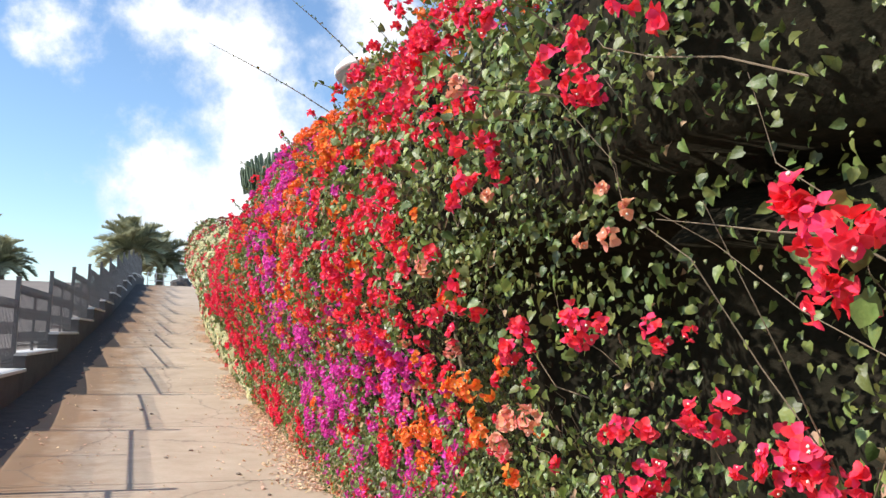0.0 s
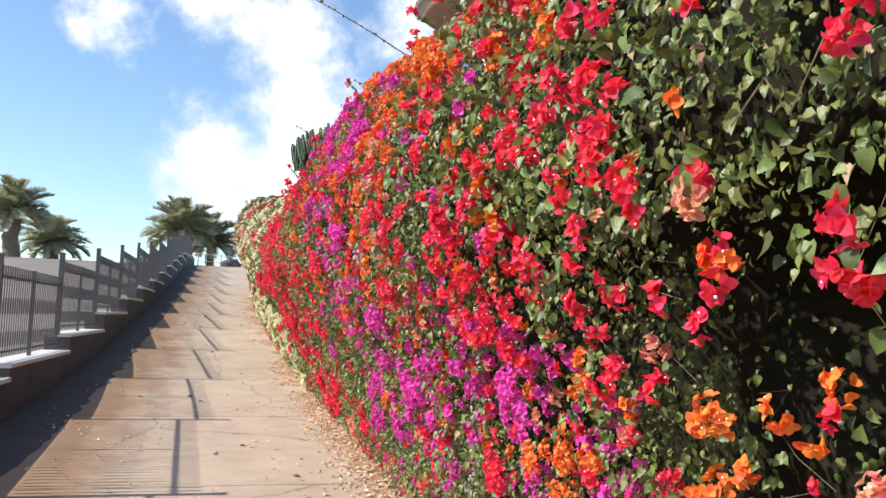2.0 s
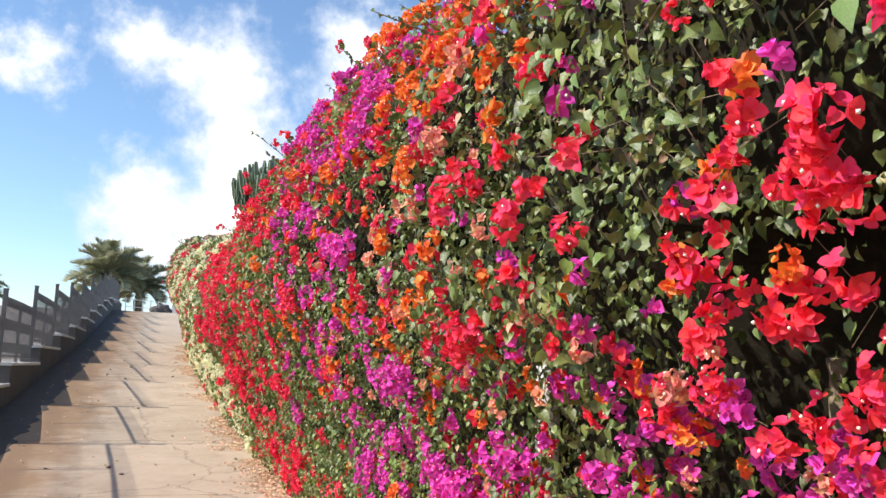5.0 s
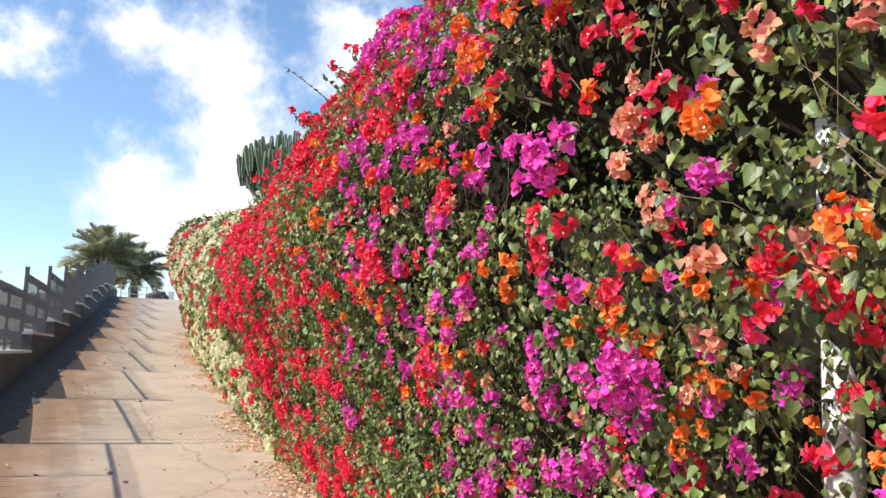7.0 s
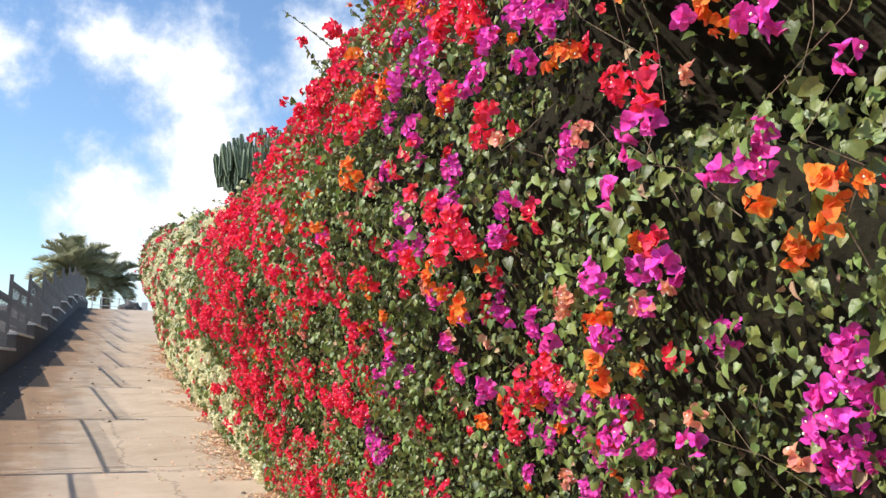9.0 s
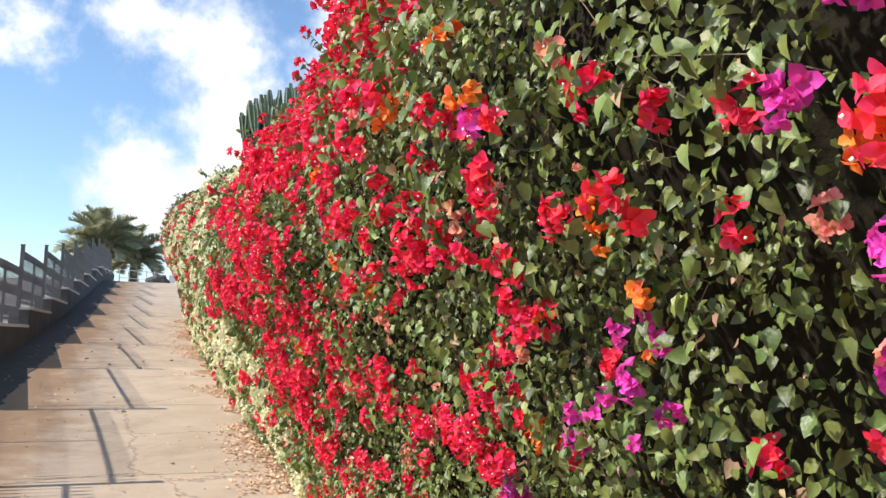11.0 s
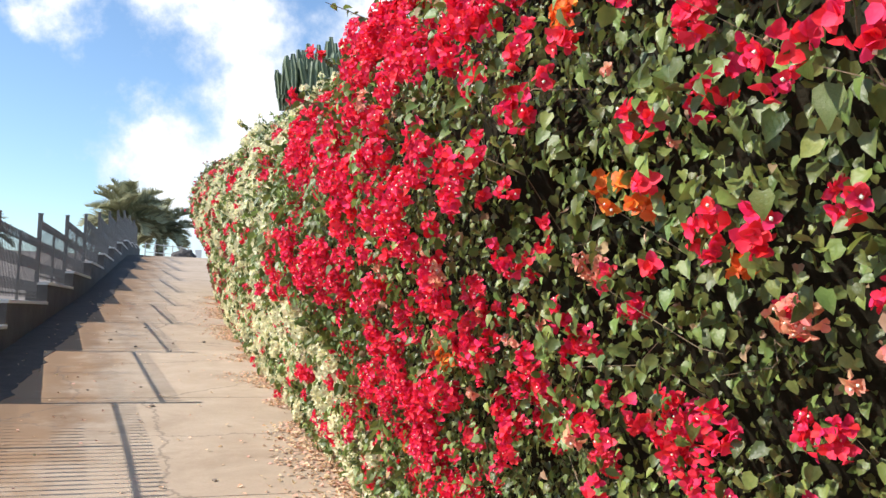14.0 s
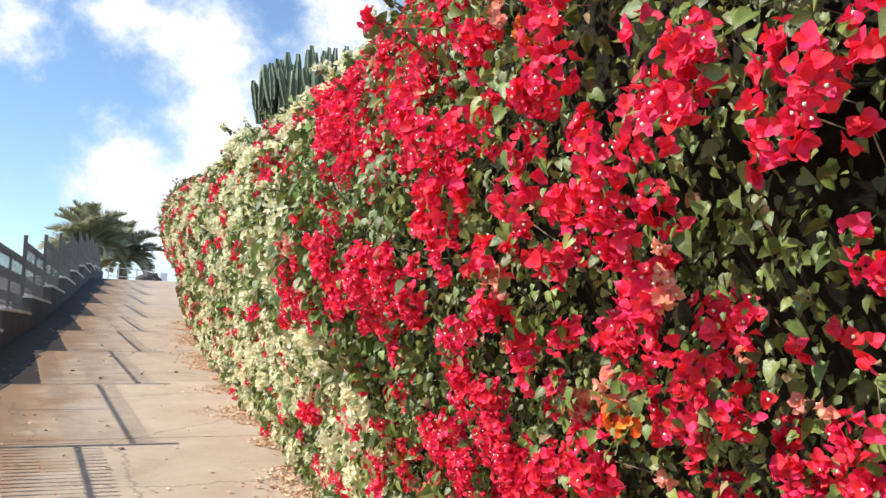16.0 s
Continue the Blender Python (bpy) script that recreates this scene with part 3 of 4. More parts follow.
RED_HEADS_5 = [
    (3.38, 1.72, 0.012), (3.4, 1.84, 0.042), (3.41, 1, 0.039), (3.42, 1.8, 0.028), (3.44, 1.44, 0.031), (3.45, 1.6, 0.049), (3.45, 2.04, 0.012), (3.46, 1.72, 0.03),
    (3.47, 1.48, 0.04), (3.47, 1.96, 0.016), (3.48, 1.96, 0.016), (3.49, 1.92, 0.021), (3.5, 2.04, 0.012), (3.51, 2.08, 0.019), (3.54, 1.56, 0.021), (3.54, 2.04, 0.01),
    (3.55, 1.68, 0.018), (3.55, 1.72, 0.023), (3.55, 1.88, 0.015), (3.59, 1.52, 0.026), (3.59, 1.84, 0.029), (3.6, 1.8, 0.018), (3.61, 1.68, 0.021), (3.64, 1.72, 0.017),
    (3.66, 1.84, 0.019), (3.67, 1.8, 0.014), (3.69, 1.52, 0.032), (3.71, 1.68, 0.016), (3.73, 1.68, 0.02), (3.83, 1.84, 0.012), (3.89, 1.84, 0.027), (3.95, 1.92, 0.015),
]
RED_HEADS_6 = [
    (3.96, 2.12, 0.025), (3.98, 1.92, 0.024), (4.06, 1.48, 0.029), (4.07, 2, 0.031), (4.08, 1.88, 0.042), (4.21, 1.8, 0.022), (4.25, 0.8, 0.054), (4.29, 0.84, 0.07),
    (4.29, 1.64, 0.026), (4.31, 2, 0.048), (4.39, 1.96, 0.05), (4.49, 1.72, 0.029), (4.66, 1.68, 0.056), (4.85, 1.64, 0.059), (5.98, 2.8, 0.029), (6.3, 1.88, 0.03),
    (6.32, 1.92, 0.012), (6.46, 2.04, 0.01), (6.93, 1.96, 0.032), (6.95, 2.36, 0.066), (7, 1.36, 0.026), (7.01, 1.92, 0.037), (7.02, 1.4, 0.037), (7.07, 2.24, 0.063),
    (7.12, 1.72, 0.048), (7.14, 1.76, 0.049), (7.16, 2.24, 0.065), (7.19, 2.04, 0.04), (7.23, 1.72, 0.043), (7.23, 1.8, 0.036), (7.26, 1.32, 0.052), (7.39, 1.84, 0.028),
]
RED_HEADS_7 = [
    (7.5, 1.16, 0.041), (7.53, 1.68, 0.041), (7.77, 2.04, 0.045), (7.93, 1.64, 0.022), (7.95, 1.6, 0.023), (7.98, 1.64, 0.021), (8.1, 1.6, 0.018), (8.12, 1.76, 0.02),
    (8.15, 1.6, 0.035), (8.22, 0.4, 0.121), (8.23, 2.28, 0.075), (8.28, 1.32, 0.016), (8.28, 1.68, 0.036), (8.33, 1.64, 0.034), (8.34, 2.4, 0.039), (8.35, 1.8, 0.026),
    (8.38, 1.52, 0.032), (8.38, 2.2, 0.077), (8.39, 2.48, 0.032), (8.44, 1.4, 0.034), (8.44, 1.8, 0.028), (8.45, 1.44, 0.038), (8.47, 1.56, 0.035), (8.48, 1.76, 0.012),
    (8.59, 1.36, 0.036), (8.63, 1.68, 0.026), (8.64, 1.88, 0.043), (8.68, 1.2, 0.018), (8.73, 1.92, 0.041), (8.78, 1.8, 0.031), (8.79, 1.56, 0.031), (8.79, 1.6, 0.042),
]
RED_HEADS_8 = [
    (8.79, 1.68, 0.015), (8.86, 1.56, 0.036), (8.87, 1.52, 0.02), (8.88, 1.68, 0.021), (8.89, 1.56, 0.025), (8.9, 1.68, 0.034), (8.91, 1.92, 0.045), (8.93, 1.24, 0.04),
    (8.94, 1.84, 0.04), (8.97, 1.64, 0.027), (9.01, 1.72, 0.024), (9.04, 1.04, 0.056), (9.05, 1.12, 0.05), (9.05, 1.56, 0.022), (9.06, 1.48, 0.01), (9.06, 1.72, 0.029),
    (9.07, 1.48, 0.019), (9.14, 1.8, 0.035), (9.19, 1.56, 0.016), (9.22, 1.72, 0.029), (9.24, 1.08, 0.069), (9.32, 1.88, 0.044), (9.32, 2.28, 0.099), (9.34, 1.72, 0.036),
    (9.35, 1.56, 0.029), (9.39, 1.44, 0.024), (9.4, 2, 0.065), (9.49, 1.56, 0.033), (9.6, 1.56, 0.031), (9.62, 1.08, 0.043), (9.65, 0.56, 0.13), (9.67, 1.72, 0.032),
]
RED_HEADS_9 = [
    (9.72, 1.64, 0.021), (9.73, 1.08, 0.047), (9.82, 1.52, 0.019), (9.85, 1.24, 0.04), (9.87, 1.84, 0.019), (9.91, 2.12, 0.059), (9.94, 1.12, 0.048), (9.97, 1.92, 0.038),
    (10.04, 1.2, 0.037), (10.04, 1.84, 0.044), (10.06, 1.64, 0.016), (10.11, 0.28, 0.123), (10.12, 1.6, 0.014), (10.13, 1.72, 0.024), (10.2, 1.8, 0.037), (10.23, 2.44, 0.072),
    (10.25, 1.72, 0.017), (10.25, 2.24, 0.061), (10.26, 1.8, 0.049), (10.27, 1.36, 0.026), (10.3, 1.6, 0.037), (10.3, 1.76, 0.036), (10.3, 2.08, 0.07), (10.37, 1.48, 0.017),
    (10.37, 1.72, 0.016), (10.4, 1.04, 0.041), (10.43, 1.84, 0.057), (10.45, 1.36, 0.036), (10.47, 1.48, 0.018), (10.5, 1.28, 0.038), (10.56, 0.28, 0.116), (10.56, 1.8, 0.03),
]
RED_HEADS_10 = [
    (10.58, 1.76, 0.046), (10.6, 1.28, 0.037), (10.62, 1.4, 0.029), (10.62, 2.12, 0.087), (10.65, 1.76, 0.032), (10.66, 1.4, 0.047), (10.68, 1.52, 0.038), (10.7, 1.92, 0.052),
    (10.72, 1.76, 0.03), (10.79, 1.36, 0.065), (10.81, 0.8, 0.053), (10.81, 1.12, 0.071), (10.81, 1.48, 0.047), (10.86, 0.44, 0.108), (10.89, 1.68, 0.021), (11, 2.28, 0.124),
    (11.01, 1.52, 0.037), (11.04, 1.72, 0.032), (11.14, 1.88, 0.087), (11.16, 1.2, 0.071), (11.21, 1.6, 0.047), (11.22, 1.48, 0.048), (11.28, 1.76, 0.067), (11.29, 2, 0.067),
    (11.35, 1.2, 0.052), (11.39, 1.56, 0.053), (11.53, 1.36, 0.084), (11.54, 0.76, 0.086), (11.55, 1.16, 0.129), (11.62, 1.44, 0.044), (11.67, 1.68, 0.101), (11.69, 0.96, 0.099),
]
RED_HEADS_11 = [
    (11.88, 1.72, 0.093), (11.89, 1.12, 0.066), (11.91, 0.92, 0.096), (12.01, 1.16, 0.068), (12.12, 1.76, 0.127), (12.18, 2.24, 0.13), (12.38, 2.36, 0.117), (12.83, 1.68, 0.13),
]
ORANGE_HEADS_1 = [
    (1.79, 1.36, 0.013), (2.03, 1.44, 0.018), (2.04, 1.92, 0.019), (2.07, 1.48, 0.025), (2.11, 1.2, 0.032), (2.19, 1.48, 0.024), (2.24, 1.36, 0.025), (2.3, 1.44, 0.037),
    (2.5, 1.24, 0.042), (2.61, 1.2, 0.03), (2.89, 2.04, 0.012), (2.91, 1.96, 0.01), (2.98, 1.48, 0.02), (2.99, 1.88, 0.018), (2.99, 1.92, 0.022), (2.99, 2.44, 0.041),
    (3, 1.84, 0.028), (3.07, 1.4, 0.025), (3.36, 1.08, 0.042), (3.43, 2.24, 0.027), (3.51, 2.36, 0.032), (3.56, 1.04, 0.057), (3.69, 0.88, 0.042), (3.78, 2.44, 0.051),
    (3.79, 1, 0.054), (3.91, 0.96, 0.045), (4.04, 2.16, 0.026), (4.13, 2.08, 0.022), (4.25, 2.36, 0.036), (4.43, 2.2, 0.021), (4.45, 2.44, 0.04), (4.45, 2.72, 0.068),
]
ORANGE_HEADS_2 = [
    (4.61, 2.36, 0.04), (4.62, 2.2, 0.026), (4.66, 1.8, 0.031), (4.68, 1.88, 0.036), (4.74, 2.08, 0.048), (4.9, 1.76, 0.035), (4.91, 2.8, 0.073), (5.07, 2.4, 0.049),
    (5.1, 1.92, 0.029), (5.13, 2.4, 0.036), (5.14, 1.92, 0.03), (5.16, 1.92, 0.02), (5.32, 1.68, 0.026), (5.36, 2.36, 0.054), (5.51, 1.68, 0.013), (5.53, 1.72, 0.017),
    (5.6, 1.36, 0.018), (5.67, 1.36, 0.033), (5.73, 1.28, 0.024), (6.01, 1.72, 0.013), (6.05, 2.96, 0.122), (6.06, 2.2, 0.032), (6.08, 1.68, 0.02), (6.09, 1.72, 0.029),
    (6.11, 2.24, 0.047), (6.14, 2.88, 0.087), (6.17, 1.72, 0.02), (6.18, 1.64, 0.028), (6.37, 2.84, 0.048), (6.39, 2.04, 0.014), (6.48, 0.8, 0.045), (6.64, 1.44, 0.016),
]
ORANGE_HEADS_3 = [
    (6.74, 1.52, 0.021), (6.78, 1.44, 0.021), (6.79, 1.4, 0.033), (7.26, 1.56, 0.032), (7.38, 1.64, 0.043), (7.43, 1.52, 0.029), (7.53, 2.12, 0.042), (7.57, 2.4, 0.038),
    (7.65, 1.16, 0.031), (7.7, 1.92, 0.052), (7.86, 2.16, 0.047), (8.01, 1.48, 0.015), (8.04, 1.6, 0.026), (8.05, 1.48, 0.016), (8.06, 1.56, 0.026), (8.13, 1.36, 0.012),
    (8.19, 1.8, 0.016), (8.27, 1.8, 0.018), (8.74, 1.16, 0.026), (8.77, 1.12, 0.041), (9.79, 1.64, 0.028), (9.8, 1.6, 0.022), (9.9, 1.64, 0.031),
]
MAGENTA_HEADS_1 = [
    (3.75, 1.2, 0.047), (3.77, 1.32, 0.043), (3.84, 0.92, 0.035), (3.96, 1.2, 0.055), (4, 2.24, 0.018), (4.02, 1.24, 0.057), (4.08, 1.12, 0.05), (4.1, 1.68, 0.023),
    (4.28, 2.28, 0.022), (4.32, 1.28, 0.035), (4.32, 1.36, 0.018), (4.36, 1.32, 0.044), (4.45, 1.32, 0.033), (4.46, 1.64, 0.023), (4.65, 1.08, 0.044), (4.8, 2.2, 0.031),
    (4.9, 1.28, 0.054), (4.97, 2.68, 0.038), (5.09, 1.24, 0.052), (5.12, 0.92, 0.058), (5.12, 1.84, 0.014), (5.16, 1.84, 0.024), (5.2, 1.84, 0.021), (5.3, 1.8, 0.015),
    (5.41, 1.68, 0.014), (5.53, 1.28, 0.029), (5.57, 2.48, 0.058), (5.58, 1.96, 0.033), (5.63, 1.48, 0.028), (5.63, 1.92, 0.049), (5.63, 2.36, 0.053), (5.66, 1.92, 0.04),
]
MAGENTA_HEADS_2 = [
    (5.66, 2.28, 0.042), (5.67, 1.48, 0.051), (5.71, 1.68, 0.023), (5.73, 0.96, 0.095), (5.73, 1.96, 0.033), (5.74, 1.48, 0.064), (5.74, 1.88, 0.021), (5.81, 1.44, 0.05),
    (5.81, 1.68, 0.031), (5.83, 0.88, 0.083), (5.88, 1.48, 0.025), (5.89, 1.04, 0.09), (5.89, 1.32, 0.045), (5.94, 1.84, 0.016), (5.95, 1.96, 0.03), (6.07, 1.92, 0.027),
    (6.1, 1.92, 0.016), (6.15, 1.16, 0.047), (6.15, 1.76, 0.024), (6.19, 1.48, 0.036), (6.2, 1.44, 0.037), (6.22, 1.76, 0.02), (6.26, 1.12, 0.064), (6.26, 1.4, 0.038),
    (6.27, 1.32, 0.035), (6.31, 1.84, 0.019), (6.32, 1.28, 0.04), (6.35, 2.36, 0.033), (6.37, 1.8, 0.016), (6.38, 1.08, 0.052), (6.41, 0.64, 0.079), (6.41, 1.84, 0.023),
]
MAGENTA_HEADS_3 = [
    (6.41, 2.32, 0.046), (6.47, 1.76, 0.021), (6.54, 1.56, 0.016), (6.62, 1.28, 0.023), (6.66, 1.6, 0.038), (6.68, 1.2, 0.033), (6.69, 2.08, 0.028), (6.69, 2.44, 0.06),
    (6.7, 2.76, 0.081), (6.71, 1.28, 0.02), (6.72, 0.84, 0.055), (6.74, 1.36, 0.016), (6.75, 1.48, 0.029), (6.79, 1.28, 0.035), (6.79, 2.12, 0.054), (6.85, 2.04, 0.031),
    (6.91, 1.32, 0.027), (6.93, 1.48, 0.023), (6.94, 1.76, 0.033), (6.97, 2.12, 0.037), (6.98, 2.04, 0.033), (7.02, 0.6, 0.078), (7.06, 0.8, 0.078), (7.1, 1.2, 0.019),
    (7.28, 2.16, 0.043), (7.35, 2, 0.031), (7.38, 0.76, 0.058), (7.44, 2.12, 0.04), (7.55, 1.28, 0.042), (7.63, 1.32, 0.031), (7.68, 2.76, 0.073), (7.98, 2.72, 0.106),
]
MAGENTA_HEADS_4 = [
    (7.99, 2.92, 0.094), (8.06, 1.4, 0.018), (8.07, 1.44, 0.017), (8.17, 1.4, 0.017), (8.18, 1.24, 0.024), (8.19, 1.32, 0.031), (8.25, 1.76, 0.031), (8.26, 1.2, 0.013),
    (8.28, 1.28, 0.016), (8.35, 1.24, 0.017), (8.41, 1.24, 0.017), (8.5, 1.16, 0.027), (9.07, 0.88, 0.087),
]
FADED_HEADS_1 = [
    (1.01, 1.84, 0.015), (1.06, 1.88, 0.012), (1.11, 1.8, 0.016), (1.22, 1.8, 0.013), (1.54, 1.92, 0.016), (1.9, 1.36, 0.054), (2.02, 1.32, 0.034), (2.05, 1.8, 0.031),
    (2.6, 1.92, 0.012), (3.29, 1.68, 0.016), (4.03, 2.16, 0.014), (4.17, 1.88, 0.024), (4.18, 1.32, 0.024), (4.34, 2.24, 0.027), (4.36, 2.2, 0.02), (4.48, 1.52, 0.021),
    (4.87, 1.44, 0.025), (5.27, 1.72, 0.017), (5.27, 1.72, 0.023), (5.41, 1.88, 0.021), (5.43, 1.88, 0.027), (5.44, 1.48, 0.014), (5.58, 1.44, 0.019), (5.7, 1.64, 0.016),
    (6.18, 1.28, 0.025), (6.21, 1.88, 0.014), (6.35, 1.32, 0.02), (6.44, 1.6, 0.017), (6.53, 1.36, 0.018), (7.98, 1.68, 0.007), (8.13, 1.76, 0.009), (8.48, 1.64, 0.019),
]
FADED_HEADS_2 = [
    (8.53, 1.6, 0.018), (8.7, 1.64, 0.009), (8.8, 1.48, 0.009), (8.98, 1.52, 0.01), (9.06, 0.2, 0.087), (9.34, 1.2, 0.013), (9.38, 1.4, 0.014), (9.46, 1.36, 0.015),
    (9.65, 1.68, 0.009), (9.7, 1.8, 0.009), (10.28, 1.44, 0.013), (10.32, 1.2, 0.022), (10.48, 1.4, 0.013), (10.53, 1.4, 0.014), (10.54, 1.68, 0.011), (10.57, 1.48, 0.012),
    (10.62, 1.68, 0.01), (10.91, 1.24, 0.018),
]
CHOSEN = {"red": RED_HEADS_1 + RED_HEADS_2 + RED_HEADS_3 + RED_HEADS_4 + RED_HEADS_5 + RED_HEADS_6 + RED_HEADS_7 + RED_HEADS_8 + RED_HEADS_9 + RED_HEADS_10 + RED_HEADS_11, "orange": ORANGE_HEADS_1 + ORANGE_HEADS_2 + ORANGE_HEADS_3, "magenta": MAGENTA_HEADS_1 + MAGENTA_HEADS_2 + MAGENTA_HEADS_3 + MAGENTA_HEADS_4, "salmon": FADED_HEADS_1 + FADED_HEADS_2}


def scatter_of(y, z):
    """Smaller heads to the square metre, by colour."""
    if y < 1.7:
        return (("red", 1.5), ("salmon", 0.4), ("orange", 0.3))
    if y < 3.0:
        return (("red", 45 if z > 1.85 else 8), ("salmon", 1.5), ("orange", 4))
    if y < 6.0:
        if z > 2.1:
            return (("orange", 60), ("red", 50), ("magenta", 35 if y > 4.6 else 2), ("salmon", 6))
        if z > 1.25:
            return (("red", 34 if y > 4.2 else 20), ("orange", 12), ("salmon", 6), ("magenta", 9))
        return (("magenta", 50), ("red", 24), ("orange", 9), ("salmon", 6))
    if y < 7.6:
        if z > 2.0:
            return (("magenta", 45), ("orange", 10), ("red", 28))
        return (("magenta", 20), ("orange", 5), ("red", 8), ("salmon", 6))
    if y < (12.8 if z < 1.7 else 12.3):
        thick = 62 if z > 1.75 else 22 if y > 10.3 else 11
        return (("crimson", thick), ("red", 0.6 * thick), ("orange", 1), ("salmon", 3), ("cream", 3 if z < 0.7 and y > 10.5 else 0))
    if y < 19:
        return (("cream", 22), ("crimson", 9 if noise.noise(Vector((y * 0.7, z, 4.0))) > 0.1 else 2.5))
    if y < 24:
        return (("cream", 20), ("crimson", 5), ("russet", 2))
    if y < 28:
        return (("cream", 10), ("crimson", 14), ("russet", 9))
    return (("russet", 7), ("cream", 2))


BUSHES = [
    (-2.0, 3.1, "sprawling bougainvillea with dark green leaves and sparse scarlet heads"),
    (3.1, 6.0, "bougainvillea in scarlet, orange and magenta bloom leaning over the path"),
    (6.0, 8.5, "magenta bougainvillea with orange heads among shaded leaves"),
    (8.5, 12.5, "dense crimson bougainvillea in full bloom above the path"),
    (12.5, 17.5, "cream bougainvillea with a few crimson heads beside the path"),
    (17.5, 23.0, "cream flowering bougainvillea further up the slope"),
    (23.0, 28.0, "mixed cream and dark red bougainvillea far up the slope"),
    (28.0, 33.5, "green shrub with russet flowers closing the hedge row"),
]


# dark hollows in the growth: along the path, height, half length, half height
HOLLOWS = [(0.75, 2.15, 0.75, 0.55), (1.1, 1.7, 0.45, 0.35), (1.35, 1.25, 0.4, 0.25), (3.85, 1.42, 0.5, 0.24), (2.75, 1.3, 0.4, 0.3), (5.7, 1.95, 0.4, 0.45), (6.65, 1.9, 0.4, 0.35), (0.9, 1.55, 0.3, 0.18), (1.5, 1.72, 0.35, 0.16), (2.15, 1.45, 0.38, 0.2), (2.45, 1.22, 0.6, 0.34), (5.8, 1.65, 0.35, 0.3), (4.0, 1.42, 0.28, 0.15), (6.2, 1.95, 0.5, 0.35), (6.75, 1.75, 0.22, 0.15), (6.4, 1.5, 0.22, 0.12), (9.3, 1.68, 0.2, 0.12), (10.6, 1.55, 0.12, 0.14)]


def hollow_at(y, z):
    return max(0.0, max(1.0 - math.hypot((y - a) / ra, (z - b) / rb) for a, b, ra, rb in HOLLOWS))


def leaf_arrays(rng, y0, y1):
    """Places, tip ways, normals, sizes and materials of a bush's leaves."""
    mid = (y0 + y1) / 2
    per = 3500 if mid < 13 else 900 if mid < 20 else 450
    size = 0.0245 if mid < 13 else 0.05 if mid < 20 else 0.07
    total = int(per * (y1 - y0) * (ARC[-1] - 0.5))
    places, tips, normals, sizes, kinds = [], [], [], [], []
    for _ in range(total):
        y = rng.uniform(y0 - 0.12, y1 + 0.12)
        s = rng.uniform(0, ARC[-1] - 0.5)
        if (y < 0.15 and rng.random() < 0.7) or (s > ARC[-1] - 1.25 and rng.random() < 0.75):
            continue
        p, out = hedge_at(y, s)
        # clumped growth: leaves gather on shoots, with hollows between
        clump = noise.noise(Vector((y * 5.5, s * 5.5, 20.0)))
        hollow = (1.0 if y < 7.8 else 0.35) * noise.noise(Vector((y * 1.9, s * 2.2, 71.0))) + 1.6 * hollow_at(y, float(np.interp(s, ARC, [q[1] for q in PROFILE])))
        deep = rng.random() ** 1.9 * 0.34 - 0.05
        if clump < -0.10 and deep < 0.12 and rng.random() < 0.8:
            deep = rng.uniform(0.14, 0.36)
        if hollow > 0.12:
            if rng.random() < min(0.85, 0.35 + 0.6 * hollow):
                continue
            if rng.random() < min(0.96, hollow * 2.6):
                deep = rng.uniform(0.22, 0.46 + 0.4 * min(1.0, max(0.0, hollow - 0.2)))
        p = p - out * (deep - 0.05 * clump)
        jitter = rng.normal(size=3) * 0.62
        n = np.array(out) * 0.9 + np.array((-0.25, 0, 0.45)) + jitter
        tip = np.array((0.0, 0.0, -0.75)) + np.array(out) * 0.45 + rng.normal(size=3) * 0.55
        places.append(p)
        tips.append(tip)
        normals.append(n)
        sizes.append(size * (0.5 + 1.0 * rng.random() ** 1.5))
        young = noise.noise(Vector((y * 1.7, s * 1.7, 33.0)))
        roll = rng.random()
        kinds.append(1 if (deep < 0.06 and roll < 0.07 + 0.75 * max(0.0, young)) else 2 if roll > 0.975 else 0)
    return np.array(places), np.array(tips), np.array(normals), np.array(sizes), np.array(kinds)


def sprigs(rng, bm, y0, y1, foot, tops):
    """Short shoots that stick out of the crown: twigs into bm, ends into tops; gives their leaves."""
    places, tips, normals, sizes, kinds = [], [], [], [], []
    for _ in range(int(16 * (y1 - y0))):
        y, s = rng.uniform(y0, y1), rng.uniform(arc_of(1.9), arc_of(2.8))
        p, out = hedge_at(y, s)
        way = (out + Vector((-0.2, rng.normal() * 0.5, 0.35)) + Vector(rng.normal(size=3) * 0.25)).normalized()
        length = rng.uniform(0.10, 0.30)
        line = [p - out * 0.05 + way * length * u + Vector((0, 0, -0.10 * length * u * u)) for u in (0, 0.35, 0.7, 1.0)]
        tube(bm, [q - foot for q in line], [0.003, 0.0026, 0.002, 0.0012], 4, False)
        for k in range(9):
            u = 0.2 + 0.8 * k / 9
            i = min(int(u * 3), 2)
            places.append(line[i].lerp(line[i + 1], u * 3 - i))
            tips.append(rng.normal(size=3) + np.array((0, 0, -0.2)))
            normals.append(rng.normal(size=3) * 0.5 + np.array((-0.3, 0, 1.0)))
            sizes.append(rng.uniform(0.018, 0.036) * (1.0 if y < 12 else 1.5))
            kinds.append(1 if rng.random() < 0.35 else 0)
        tops.append((y, float(s), line[-1]))
    return np.array([tuple(p) for p in places]), np.array(tips), np.array(normals), np.array(sizes), np.array(kinds)


